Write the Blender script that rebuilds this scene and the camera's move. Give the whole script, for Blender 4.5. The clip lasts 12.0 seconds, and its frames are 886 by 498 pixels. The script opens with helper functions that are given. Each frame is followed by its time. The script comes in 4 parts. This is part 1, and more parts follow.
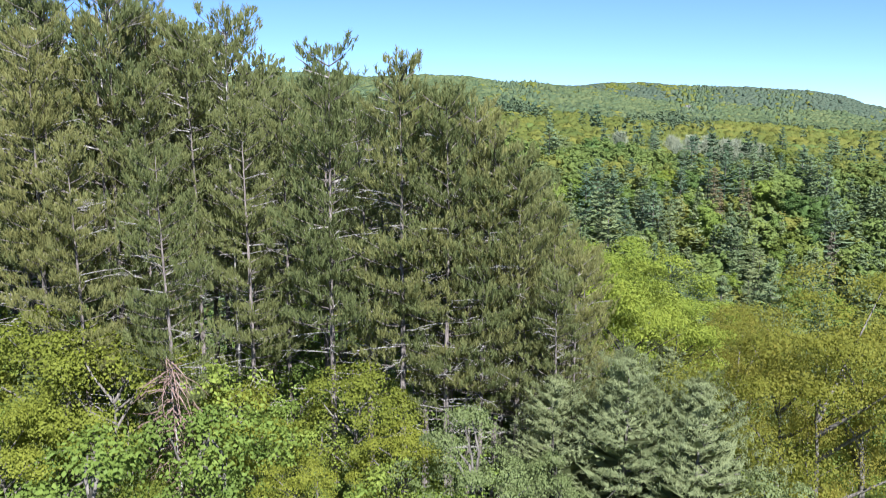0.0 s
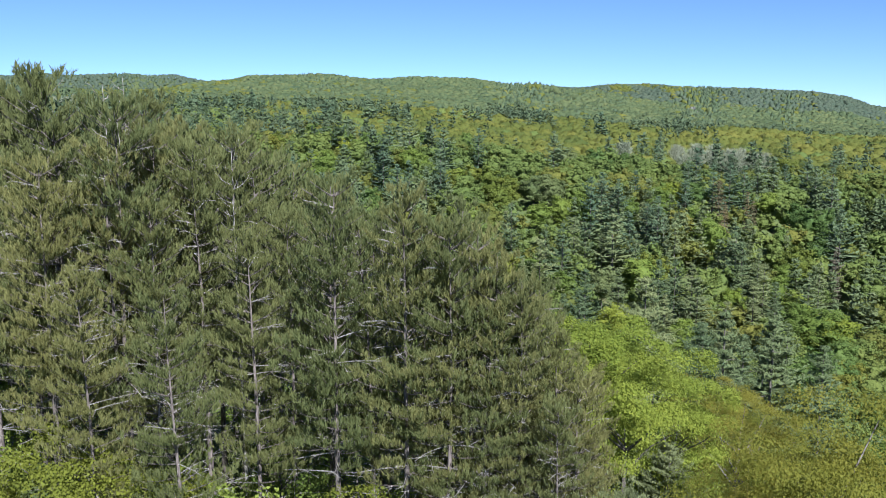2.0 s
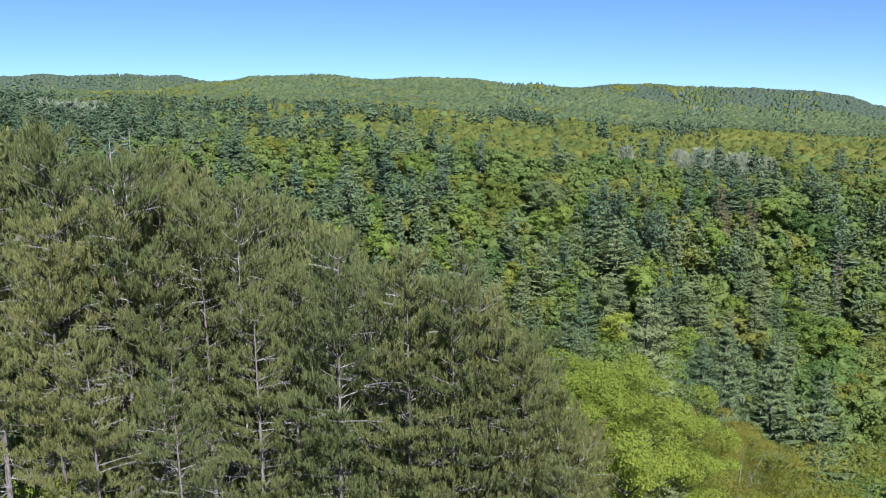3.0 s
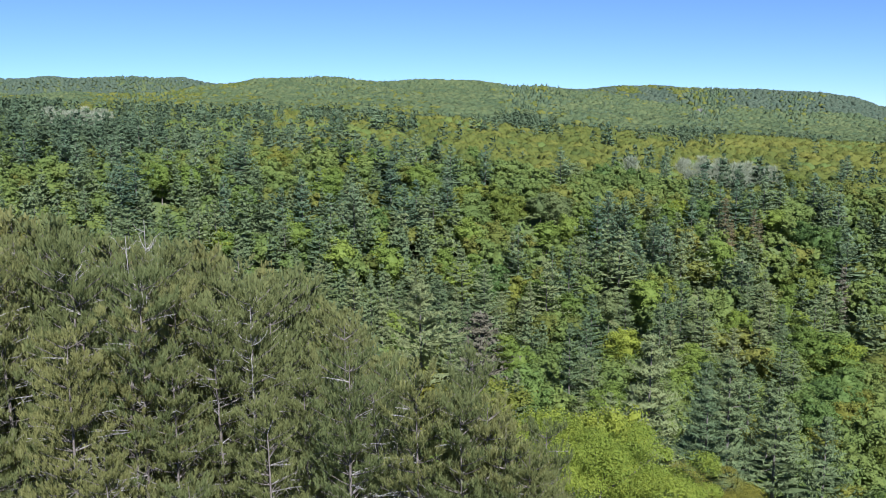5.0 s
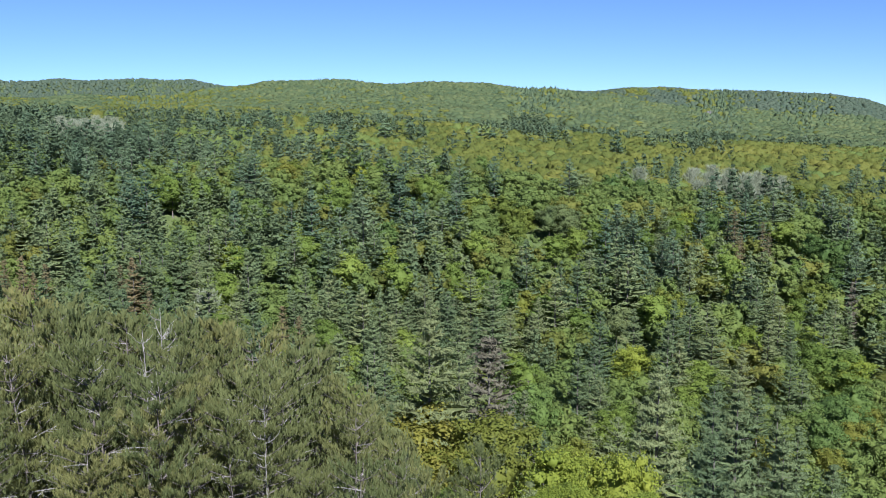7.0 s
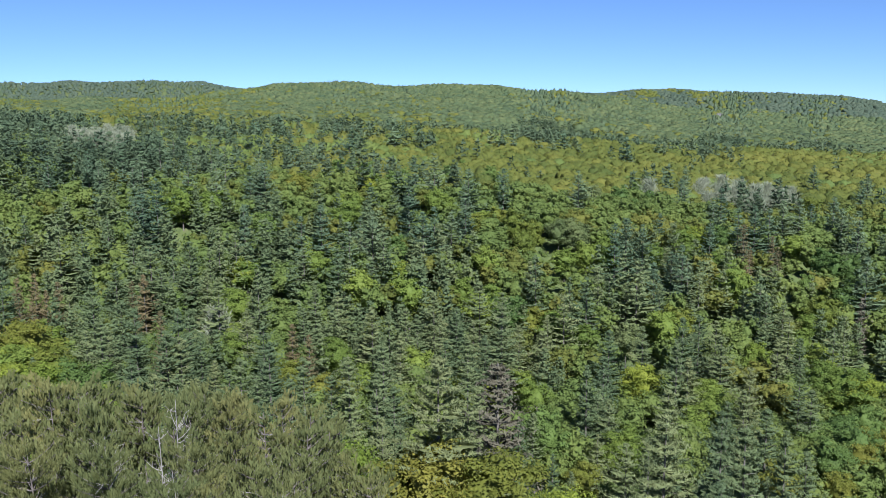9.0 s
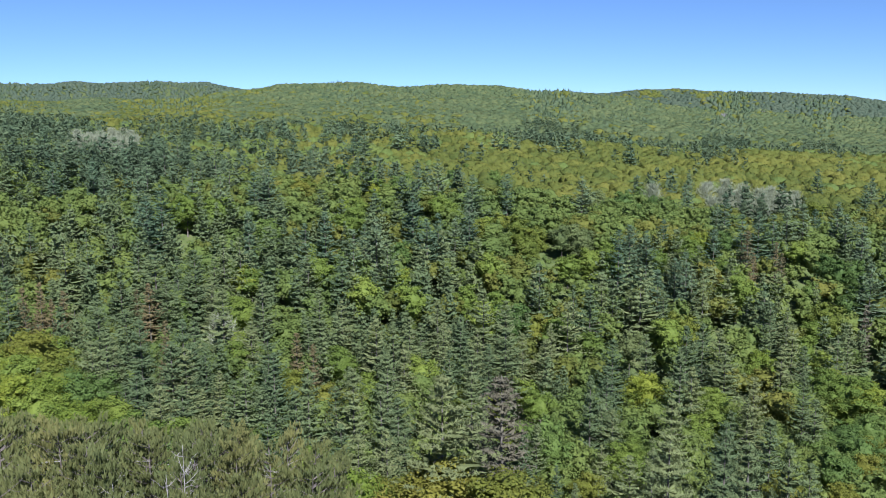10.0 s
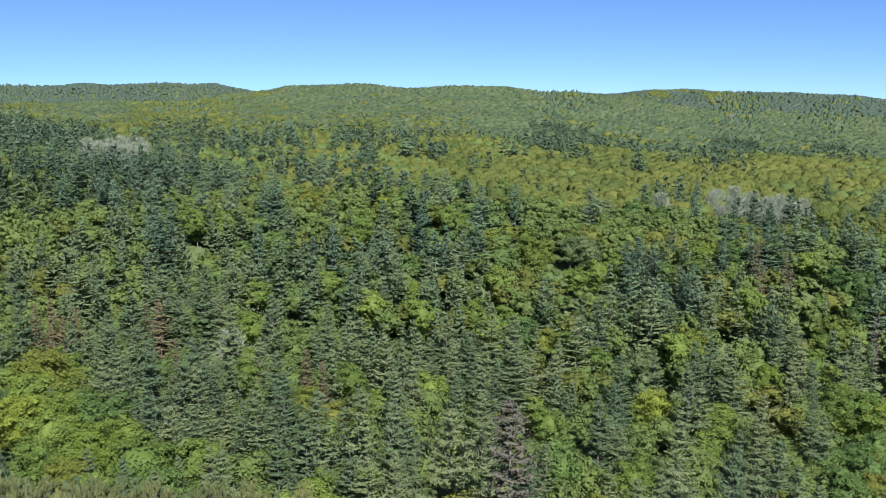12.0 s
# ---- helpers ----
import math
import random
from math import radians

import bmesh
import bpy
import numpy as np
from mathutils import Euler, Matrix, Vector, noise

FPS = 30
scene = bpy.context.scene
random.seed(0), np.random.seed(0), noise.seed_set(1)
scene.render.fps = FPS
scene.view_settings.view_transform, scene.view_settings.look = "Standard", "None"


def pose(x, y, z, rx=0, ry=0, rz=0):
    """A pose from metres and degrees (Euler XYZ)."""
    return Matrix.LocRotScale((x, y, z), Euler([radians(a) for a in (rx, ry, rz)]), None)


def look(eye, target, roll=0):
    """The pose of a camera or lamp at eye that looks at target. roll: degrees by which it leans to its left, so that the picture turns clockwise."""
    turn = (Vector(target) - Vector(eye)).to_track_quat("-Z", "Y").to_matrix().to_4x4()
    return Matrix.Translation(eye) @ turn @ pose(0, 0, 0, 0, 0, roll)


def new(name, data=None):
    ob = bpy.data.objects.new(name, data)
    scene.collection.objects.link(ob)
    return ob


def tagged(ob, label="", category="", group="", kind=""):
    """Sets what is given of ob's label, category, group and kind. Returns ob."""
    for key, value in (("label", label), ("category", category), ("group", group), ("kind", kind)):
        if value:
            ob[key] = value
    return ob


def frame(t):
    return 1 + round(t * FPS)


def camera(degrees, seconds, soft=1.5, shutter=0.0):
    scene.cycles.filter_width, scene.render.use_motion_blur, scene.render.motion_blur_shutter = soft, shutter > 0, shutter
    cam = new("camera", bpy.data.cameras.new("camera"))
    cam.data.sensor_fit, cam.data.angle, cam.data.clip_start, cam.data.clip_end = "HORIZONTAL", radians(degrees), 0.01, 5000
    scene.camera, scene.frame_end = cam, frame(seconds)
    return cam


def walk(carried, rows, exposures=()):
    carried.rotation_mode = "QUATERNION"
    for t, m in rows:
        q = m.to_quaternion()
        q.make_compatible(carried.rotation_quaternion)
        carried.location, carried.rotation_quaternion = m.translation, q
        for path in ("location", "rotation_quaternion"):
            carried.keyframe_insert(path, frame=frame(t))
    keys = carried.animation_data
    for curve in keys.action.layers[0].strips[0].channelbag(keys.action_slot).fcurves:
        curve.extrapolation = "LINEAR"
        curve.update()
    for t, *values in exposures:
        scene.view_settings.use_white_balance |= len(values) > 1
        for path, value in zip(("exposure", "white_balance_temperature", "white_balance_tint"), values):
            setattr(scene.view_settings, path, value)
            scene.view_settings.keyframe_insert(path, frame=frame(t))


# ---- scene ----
# The camera: a drone that climbs beside a pine grove and drifts slowly back.
cam = camera(52.9, 12.0, soft=0.6, shutter=0.5)
METRES, EYE, TILT, LEAN, TURN = 20.0, 8.1, -9.8, 0.0, 0.0
ROWS = [
    (0.0, 0.0, 0.0, 0.0, -0.0, 0.0, -0.0),
    (0.5, 0.0007, -0.0038, 0.0444, 0.08, 0.04, -0.03),
    (1.0, 0.0009, -0.0077, 0.0851, 0.17, 0.07, 0.03),
    (1.5, 0.0015, -0.013, 0.1256, 0.24, 0.06, 0.08),
    (2.0, 0.0026, -0.0198, 0.1666, 0.31, 0.06, 0.07),
    (2.5, 0.0025, -0.0283, 0.2072, 0.37, 0.05, 0.09),
    (3.0, 0.002, -0.0375, 0.2501, 0.44, 0.05, 0.13),
    (5.0, -0.0025, -0.0715, 0.4037, 0.74, 0.11, 0.16),
    (5.5, -0.0032, -0.079, 0.4406, 0.84, 0.14, 0.18),
    (6.0, -0.003, -0.0867, 0.4787, 0.98, 0.14, 0.17),
    (6.5, -0.0023, -0.096, 0.5196, 1.18, 0.15, 0.15),
    (7.0, -0.0023, -0.1046, 0.5611, 1.3, 0.19, 0.12),
    (9.0, -0.0003, -0.1407, 0.7319, 1.89, 0.25, 0.03),
    (9.5, -0.0007, -0.1485, 0.775, 2.01, 0.26, 0.04),
    (10.0, -0.0006, -0.1569, 0.8191, 2.13, 0.25, 0.07),
    (10.5, -0.0004, -0.1648, 0.8619, 2.24, 0.24, 0.08),
    (11.0, -0.0014, -0.1721, 0.9045, 2.36, 0.24, 0.1),
    (11.5, 0.001, -0.1832, 0.9439, 2.53, 0.24, 0.13),
    (12.0, -0.0014, -0.1879, 0.981, 2.66, 0.25, 0.12),
]
walk(cam, [(t, pose(0, 0, EYE, TILT, LEAN, TURN) @ pose(METRES * x, METRES * y, METRES * z, 90 + pitch, roll, yaw)) for t, x, y, z, yaw, pitch, roll in ROWS],
     exposures=[(0.0, 1.64, 5650, 13), (1.5, 1.33, 5600, 13), (3.0, 1.23, 5550, 13), (7.0, 1.14, 5550, 13), (12.0, 1.07, 5550, 13)])

# ---- light ----
SUN_FROM = Vector((0.30, -0.84, 0.84)).normalized()
world = bpy.data.worlds.new("sky")
scene.world = world
world.use_nodes = True
wn = world.node_tree
sky = wn.nodes.new("ShaderNodeTexSky")
sky.sky_type = "NISHITA"
sky.sun_disc = False
sky.sun_elevation = math.asin(SUN_FROM.z)
sky.sun_rotation = math.atan2(SUN_FROM.x, SUN_FROM.y)
sky.air_density, sky.dust_density, sky.ozone_density, sky.altitude = 0.75, 0.4, 4.6, 3000
high = wn.nodes.new("ShaderNodeVectorMath")
high.inputs[1].default_value = (0, 0, 0.030)
wn.links.new(wn.nodes.new("ShaderNodeTexCoord").outputs["Generated"], high.inputs[0])
wn.links.new(high.outputs[0], sky.inputs["Vector"])
wn.links.new(sky.outputs[0], wn.nodes["Background"].inputs[0])
wn.nodes["Background"].inputs[1].default_value = 0.060
sun = new("sun", bpy.data.lights.new("sun", "SUN"))
sun.data.energy, sun.data.angle, sun.data.color = 4.5, radians(0.55), (1.0, 0.95, 0.87)
sun.matrix_world = look((0, 0, 200), Vector((0, 0, 200)) - SUN_FROM)


# ---- materials ----
def shader(name, roughness=0.7):
    m = bpy.data.materials.new(name)
    m.use_nodes = True
    t = m.node_tree
    b = t.nodes["Principled BSDF"]
    b.inputs["Roughness"].default_value = roughness
    b.inputs["Specular IOR Level"].default_value = 0.12
    return m, t, b


def ramp(t, stops):
    r = t.nodes.new("ShaderNodeValToRGB")
    e = r.color_ramp.elements
    while len(e) < len(stops):
        e.new(0.5)
    for k, (p, c) in zip(e, stops):
        k.position, k.color = p, (*c, 1)
    return r


def math_node(t, op, a, b):
    n = t.nodes.new("ShaderNodeMath")
    n.operation = op
    for k, v in enumerate((a, b)):
        if isinstance(v, (int, float)):
            n.inputs[k].default_value = v
        else:
            t.links.new(v, n.inputs[k])
    return n.outputs[0]


def foliage(name, stops, through_light=0.3, woods=False, roughness=0.6, patch=0.55):
    """Leaves or needles: a hue for each tree, a shade for each leaf, and light that shines through."""
    m, t, b = shader(name, roughness)
    geo = t.nodes.new("ShaderNodeNewGeometry")
    if woods:
        tree = t.nodes.new("ShaderNodeAttribute")
        tree.attribute_name = "tint"
        tree = tree.outputs["Fac"]
    else:
        tree = t.nodes.new("ShaderNodeObjectInfo").outputs["Random"]
    grain = t.nodes.new("ShaderNodeTexNoise")
    grain.inputs["Scale"].default_value, grain.inputs["Detail"].default_value = 1.1 if woods else patch, 5 if woods else 3
    t.links.new(geo.outputs["Position"], grain.inputs["Vector"])
    hue, shade, mottle = (0.44, 0.10, 0.48) if woods else (0.58, 0.24, 0.20)
    v = math_node(t, "ADD", math_node(t, "MULTIPLY", tree, hue), math_node(t, "MULTIPLY", geo.outputs["Random Per Island"], shade))
    v = math_node(t, "ADD", v, math_node(t, "MULTIPLY", grain.outputs[0], mottle))
    r = ramp(t, [(p, tuple(1.14 * k for k in c)) for p, c in stops])
    t.links.new(v, r.inputs[0])
    t.links.new(r.outputs[0], b.inputs["Base Color"])
    if woods:
        leaves = t.nodes.new("ShaderNodeTexNoise")
        leaves.inputs["Scale"].default_value, leaves.inputs["Detail"].default_value = 1.3, 5
        t.links.new(geo.outputs["Position"], leaves.inputs["Vector"])
        bump = t.nodes.new("ShaderNodeBump")
        bump.inputs["Strength"].default_value, bump.inputs["Distance"].default_value = 0.9, 0.9
        t.links.new(leaves.outputs[0], bump.inputs["Height"])
        t.links.new(bump.outputs[0], b.inputs["Normal"])
    tr = t.nodes.new("ShaderNodeBsdfTranslucent")
    t.links.new(r.outputs[0], tr.inputs[0])
    mix = t.nodes.new("ShaderNodeMixShader")
    mix.inputs[0].default_value = through_light
    t.links.new(b.outputs[0], mix.inputs[1])
    t.links.new(tr.outputs[0], mix.inputs[2])
    t.links.new(mix.outputs[0], t.nodes["Material Output"].inputs[0])
    return m


def bark(name, dark, light, scale):
    m, t, b = shader(name, 0.9)
    co = t.nodes.new("ShaderNodeTexCoord")
    mp = t.nodes.new("ShaderNodeMapping")
    mp.inputs["Scale"].default_value = (scale, scale, scale * 0.25)
    t.links.new(co.outputs["Object"], mp.inputs[0])
    n = t.nodes.new("ShaderNodeTexNoise")
    n.inputs["Scale"].default_value, n.inputs["Detail"].default_value = 3, 6
    t.links.new(mp.outputs[0], n.inputs[0])
    r = ramp(t, [(0.3, dark), (0.7, light)])
    t.links.new(n.outputs[0], r.inputs[0])
    t.links.new(r.outputs[0], b.inputs["Base Color"])
    bump = t.nodes.new("ShaderNodeBump")
    bump.inputs["Distance"].default_value = 0.03
    t.links.new(n.outputs[0], bump.inputs["Height"])
    t.links.new(bump.outputs[0], b.inputs["Normal"])
    return m


RED_PINE = [(0.1, (0.126, 0.150, 0.057)), (0.5, (0.166, 0.180, 0.066)), (0.9, (0.234, 0.224, 0.080))]
WHITE_PINE = [(0.15, (0.078, 0.114, 0.056)), (0.5, (0.126, 0.162, 0.070)), (0.85, (0.182, 0.204, 0.084))]
# tone by depth is put into the needle colour: darker, bluer far conifers
DARK_CONIFER = [(0.15, (0.068, 0.108, 0.062)), (0.5, (0.100, 0.144, 0.076)), (0.85, (0.142, 0.182, 0.088))]
OAK = [(0.1, (0.104, 0.136, 0.026)), (0.5, (0.142, 0.164, 0.028)), (0.9, (0.180, 0.178, 0.032))]
pine_needles = foliage("red_pine_needles", RED_PINE, 0.46, patch=1.6)
white_needles = foliage("white_pine_needles", WHITE_PINE, 0.25)
leaf_bright = foliage("bright_leaves", [(0.1, (0.095, 0.140, 0.030)), (0.5, (0.142, 0.192, 0.036)), (0.9, (0.205, 0.248, 0.046))], 0.36)
leaf_lime = foliage("lime_leaves", [(0.2, (0.122, 0.172, 0.028)), (0.5, (0.184, 0.228, 0.034)), (0.8, (0.262, 0.286, 0.040))], 0.42, patch=0.9)
leaf_sun = foliage("sunny_young_leaves", [(0.2, (0.140, 0.162, 0.026)), (0.5, (0.186, 0.206, 0.030)), (0.8, (0.240, 0.248, 0.036))], 0.45, patch=0.9)
leaf_deep = foliage("deep_green_leaves", [(0.1, (0.070, 0.120, 0.034)), (0.9, (0.140, 0.195, 0.046))], 0.36)
needles_soft = foliage("soft_young_needles", [(0.1, (0.140, 0.172, 0.080)), (0.9, (0.225, 0.245, 0.112))], 0.36)
needles_light = foliage("light_needles", [(0.1, (0.155, 0.185, 0.080)), (0.9, (0.225, 0.238, 0.100))], 0.40)
leaf_bronze = foliage("bronze_oak_leaves", [(0.15, (0.162, 0.184, 0.032)), (0.5, (0.222, 0.222, 0.037)), (0.85, (0.285, 0.244, 0.046))], 0.58)
leaf_olive = foliage("olive_oak_leaves", [(0.15, (0.122, 0.144, 0.027)), (0.5, (0.172, 0.178, 0.031)), (0.85, (0.222, 0.200, 0.038))], 0.4, patch=0.25)
leaf_oak = foliage("young_oak_leaves", OAK, 0.35)
leaf_willow = foliage("grey_green_leaves", [(0.1, (0.105, 0.140, 0.050)), (0.9, (0.175, 0.205, 0.078))], 0.4)
needles_dead = foliage("dead_needles", [(0.1, (0.100, 0.092, 0.062)), (0.9, (0.150, 0.132, 0.088))], 0.1)
needles_rust = foliage("rusty_needles", [(0.1, (0.105, 0.095, 0.045)), (0.9, (0.165, 0.130, 0.062))], 0.1)
twig_grey = foliage("bare_twigs", [(0.1, (0.185, 0.205, 0.135)), (0.9, (0.25, 0.265, 0.180))], 0.1)
pine_bark = bark("pine_bark", (0.07, 0.058, 0.050), (0.25, 0.215, 0.19), 4)
dead_wood = bark("dead_wood", (0.18, 0.165, 0.145), (0.44, 0.41, 0.37), 6)
red_twigs = bark("dead_reddish_twigs", (0.13, 0.085, 0.065), (0.30, 0.21, 0.17), 6)
cliff = bark("weathered_rock", (0.10, 0.10, 0.092), (0.22, 0.215, 0.20), 0.2)
grey_bark = bark("grey_bark", (0.07, 0.06, 0.05), (0.22, 0.20, 0.17), 4)
# the sheet of far conifers, its colour likewise darkened by depth
woods_dark_conifer = foliage("woods_dark_conifer", [(0.25, (0.048, 0.074, 0.040)), (0.5, (0.070, 0.098, 0.050)), (0.75, (0.098, 0.124, 0.060))], 0.1, True)
needles_dark = foliage("dark_needles", DARK_CONIFER, 0.22)
woods_conifer = foliage("woods_conifer", WHITE_PINE, 0.25, True)
woods_leaf = foliage("woods_broadleaf", [(0.15, (0.082, 0.124, 0.036)), (0.5, (0.126, 0.168, 0.042)), (0.85, (0.176, 0.206, 0.048))], 0.32, True)
woods_oak = foliage("woods_oak", [(0.25, (0.070, 0.096, 0.024)), (0.5, (0.122, 0.138, 0.029)), (0.75, (0.176, 0.174, 0.036))], 0.32, True)
# the far woods' blue haze is put into these colours, stronger on the ridge
woods_hill_hazed = foliage("woods_hill_hazed", [(0.25, (0.058, 0.088, 0.044)), (0.5, (0.092, 0.122, 0.052)), (0.75, (0.135, 0.155, 0.060))], 0.25, True)
woods_ridge_hazed = foliage("woods_ridge_hazed", [(0.25, (0.060, 0.088, 0.058)), (0.5, (0.080, 0.108, 0.070)), (0.75, (0.102, 0.128, 0.080))], 0.3, True)
woods_bare = foliage("woods_bare", [(0.1, (0.15, 0.165, 0.11)), (0.9, (0.21, 0.22, 0.15))], 0.1, True)

floor_mat, ft, fb = shader("forest_floor", 0.95)
fn = ft.nodes.new("ShaderNodeTexNoise")
fn.inputs["Scale"].default_value, fn.inputs["Detail"].default_value = 0.35, 8
fco = ft.nodes.new("ShaderNodeTexCoord")
ft.links.new(fco.outputs["Object"], fn.inputs[0])
fr = ramp(ft, [(0.3, (0.070, 0.094, 0.034)), (0.5, (0.105, 0.135, 0.044)), (0.7, (0.125, 0.122, 0.060))])
ft.links.new(fn.outputs[0], fr.inputs[0])
ft.links.new(fr.outputs[0], fb.inputs["Base Color"])


# ---- meshes ----
def mesh_of(name, pieces, material, tint=None, other=(), second=None):
    """One mesh from (points, faces) arrays; the other pieces take the second material."""
    me = bpy.data.meshes.new(name)
    pts, loops, sizes, at = [], [], [], 0
    slots = []
    for v, f in [*pieces, *other]:
        slots.append(np.full(len(f), int(len(slots) >= len(pieces))))
        pts.append(v.reshape(-1, 3))
        loops.append(f.ravel() + at)
        sizes.append(np.full(len(f), f.shape[1]))
        at += len(pts[-1])
    pts, loops, sizes = np.concatenate(pts), np.concatenate(loops), np.concatenate(sizes)
    me.vertices.add(len(pts))
    me.vertices.foreach_set("co", pts.astype(np.float32).ravel())
    me.loops.add(len(loops))
    me.loops.foreach_set("vertex_index", loops.astype(np.int32))
    me.polygons.add(len(sizes))
    me.polygons.foreach_set("loop_start", (np.cumsum(sizes) - sizes).astype(np.int32))
    me.polygons.foreach_set("loop_total", sizes.astype(np.int32))
    me.polygons.foreach_set("material_index", np.concatenate(slots).astype(np.int32))
    if tint is not None:
        me.attributes.new("tint", "FLOAT", "POINT").data.foreach_set("value", tint.astype(np.float32))
    me.update(calc_edges=True)
    me.materials.append(material)
    if second:
        me.materials.append(second)
    return me


def unit(v):
    return v / (np.linalg.norm(v, axis=-1, keepdims=True) + 1e-9)


def cards(c, u, w):
    """Leaves: a four-cornered blade at each c, reaching u along and w across."""
    v = np.stack([c - u, c - w * 0.9 + u * 0.15, c + u, c + w * 0.9 + u * 0.15], 1)
    return v, np.arange(len(c) * 4).reshape(-1, 4)


def tube(path, radii, sides=5):
    path, radii = np.asarray(path, float), np.asarray(radii, float)
    d = unit(np.gradient(path, axis=0))
    ref = np.where(np.abs(d[:, 2:3]) > 0.8, [[1.0, 0, 0]], [[0, 0, 1.0]])
    a = unit(np.cross(d, ref))
    b = np.cross(d, a)
    ang = np.arange(sides) * 2 * np.pi / sides
    v = path[:, None] + radii[:, None, None] * (a[:, None] * np.cos(ang)[None, :, None] + b[:, None] * np.sin(ang)[None, :, None])
    k = np.arange(len(path) - 1)[:, None] * sides
    s = np.arange(sides)[None]
    n = (s + 1) % sides
    f = np.stack([k + s, k + n, k + n + sides, k + s + sides], -1).reshape(-1, 4)
    return v.reshape(-1, 3), f


def stem(rng, h, r, bend=0.15, sides=7, steps=9):
    s = np.linspace(0, 1, steps)
    off = np.cumsum(rng.normal(0, bend, (steps, 2)), 0) * s[:, None] * 0.5
    path = np.column_stack([off, s * h])
    path[0, 2] = -0.6
    radii = r * (1 - s * 0.9)
    radii[0] *= 1.35
    return path, radii, tube(path, radii, sides)


def on_stem(path, z):
    return np.array([np.interp(z, path[:, 2], path[:, 0]), np.interp(z, path[:, 2], path[:, 1]), z])


def red_pine(rng, h, bare=0.30, spread=2.4, blades=32, thick=1.0, reach=1.0, needles=None):
    """A tall grove pine: bare trunk, dead lower branches, upturned brushes of needles."""
    path, radii, trunk = stem(rng, h, 0.009 * h)
    wood, dead, cc, ax = [trunk], [], [], []
    z = h * 0.14
    while z < h - 0.25:
        s = z / h
        for k in range(rng.integers(3, 6) if s > bare else rng.integers(1, 4)):
            a = rng.uniform(0, 2 * np.pi)
            out = np.array([np.cos(a), np.sin(a), 0])
            side = np.array([-out[1], out[0], 0])
            u = np.clip((s - bare) / (1 - bare), 0, 1)
            ln = spread * (0.32 + 0.75 * (1 - u) ** 0.7 * np.clip(0.55 + 2.0 * u, 0, 1)) * rng.uniform(0.65, 1.15)
            dying = s < bare or rng.random() < 0.05 + 0.34 * (1 - u)
            t = np.linspace(0, 1, 5)[:, None]
            lift = rng.uniform(-0.05, 0.2) + 0.35 * u
            p = on_stem(path, z) + out * ln * t + np.array([0, 0, 1]) * ln * (lift * t + (0.22 if not dying else -0.10) * t ** 2) + side * rng.normal(0, 0.1) * ln * t ** 2
            (dead if dying else wood).append(tube(p, (0.024 if dying else 0.026) * (1 - 0.8 * t[:, 0]) + 0.007, 3))
            if dying:
                for q in range(4):
                    f = rng.uniform(0.3, 0.9)
                    o = p[0] + (p[-1] - p[0]) * f
                    dead.append(tube(np.array([o, o + (out * 0.5 + side * rng.choice([-1, 1]) * 0.6 + np.array([0, 0, rng.normal(0, 0.25)])) * ln * 0.3]), [0.013, 0.005], 3))
                continue
            n = 2 + int(8.0 * ln)
            f = rng.uniform(0.16, 1.0, n) ** 0.8
            f[0] = 1
            pos = np.column_stack([np.interp(f, t[:, 0], p[:, i]) for i in range(3)])
            pos += side * rng.normal(0, 0.26, (n, 1)) * ln * (0.35 + f[:, None] * 0.5) + np.array([0, 0, 1]) * rng.uniform(0.0, 0.25, (n, 1))
            cc.append(pos)
            ax.append(unit(out * 0.22 + np.array([0, 0, 0.97]) + rng.normal(0, 0.13, (n, 3))))
        z += rng.uniform(0.42, 0.62) * (1 if s > bare else 1.6)
    top = on_stem(path, h)
    cc.append(top + rng.normal(0, 0.12, (5, 3)) + [0, 0, 0.1])
    ax.append(unit(np.array([0, 0, 1]) + rng.normal(0, 0.15, (5, 3))))
    base, axis = np.concatenate(cc), np.concatenate(ax)
    size = rng.uniform(0.95, 1.55, (len(base), 1)) * reach
    core, needle = [], []
    for n, half, tilt, wide, bag in ((2, 0.17, 0.10, 0.040, core), (blades, 0.105, 0.85, 0.017, needle)):
        c, a, z = np.repeat(base, n, 0), np.repeat(axis, n, 0), np.repeat(size, n, 0)
        around = rng.normal(0, 1, c.shape)
        d = unit(a + tilt * unit(around - a * np.sum(around * a, -1, keepdims=True)) * rng.uniform(0.5, 1.2, (len(c), 1)))
        along = rng.uniform(0.0, 0.30, (len(c), 1)) if bag is needle else 0.05
        w = unit(np.cross(d, rng.normal(0, 1, c.shape))) * wide * thick * rng.uniform(0.7, 1.2, (len(c), 1))
        bag.append(cards(c + (a * along + d * half * 0.9) * z, d * half * z * rng.uniform(0.8, 1.15, (len(c), 1)), w))
    return {"trunk": (wood, pine_bark, dead, dead_wood), "crown": (core + needle, needles or pine_needles)}


def boughs(root, out, side, ln, rise, width):
    """Boughs: a ridged, leaf-shaped plate from the stem to the tip of each branch."""
    up = np.array([0, 0, 1.0])
    tip = root + out * ln[:, None] + up * (ln * rise)[:, None]
    mid = root + out * (ln * 0.52)[:, None] + up * (ln * (rise * 0.45 + 0.13))[:, None]
    a = root + out * (ln * 0.60)[:, None] + side * (ln * width)[:, None] + up * (ln * (rise * 0.5 - 0.05))[:, None]
    b = root + out * (ln * 0.52)[:, None] - side * (ln * width)[:, None] + up * (ln * (rise * 0.5 - 0.05))[:, None]
    v = np.stack([root, b, tip, mid, a], 1)
    k = np.arange(len(root))[:, None] * 5
    return v.reshape(-1, 3), np.concatenate([k + [[0, 1, 2, 3]], k + [[0, 3, 2, 4]]])


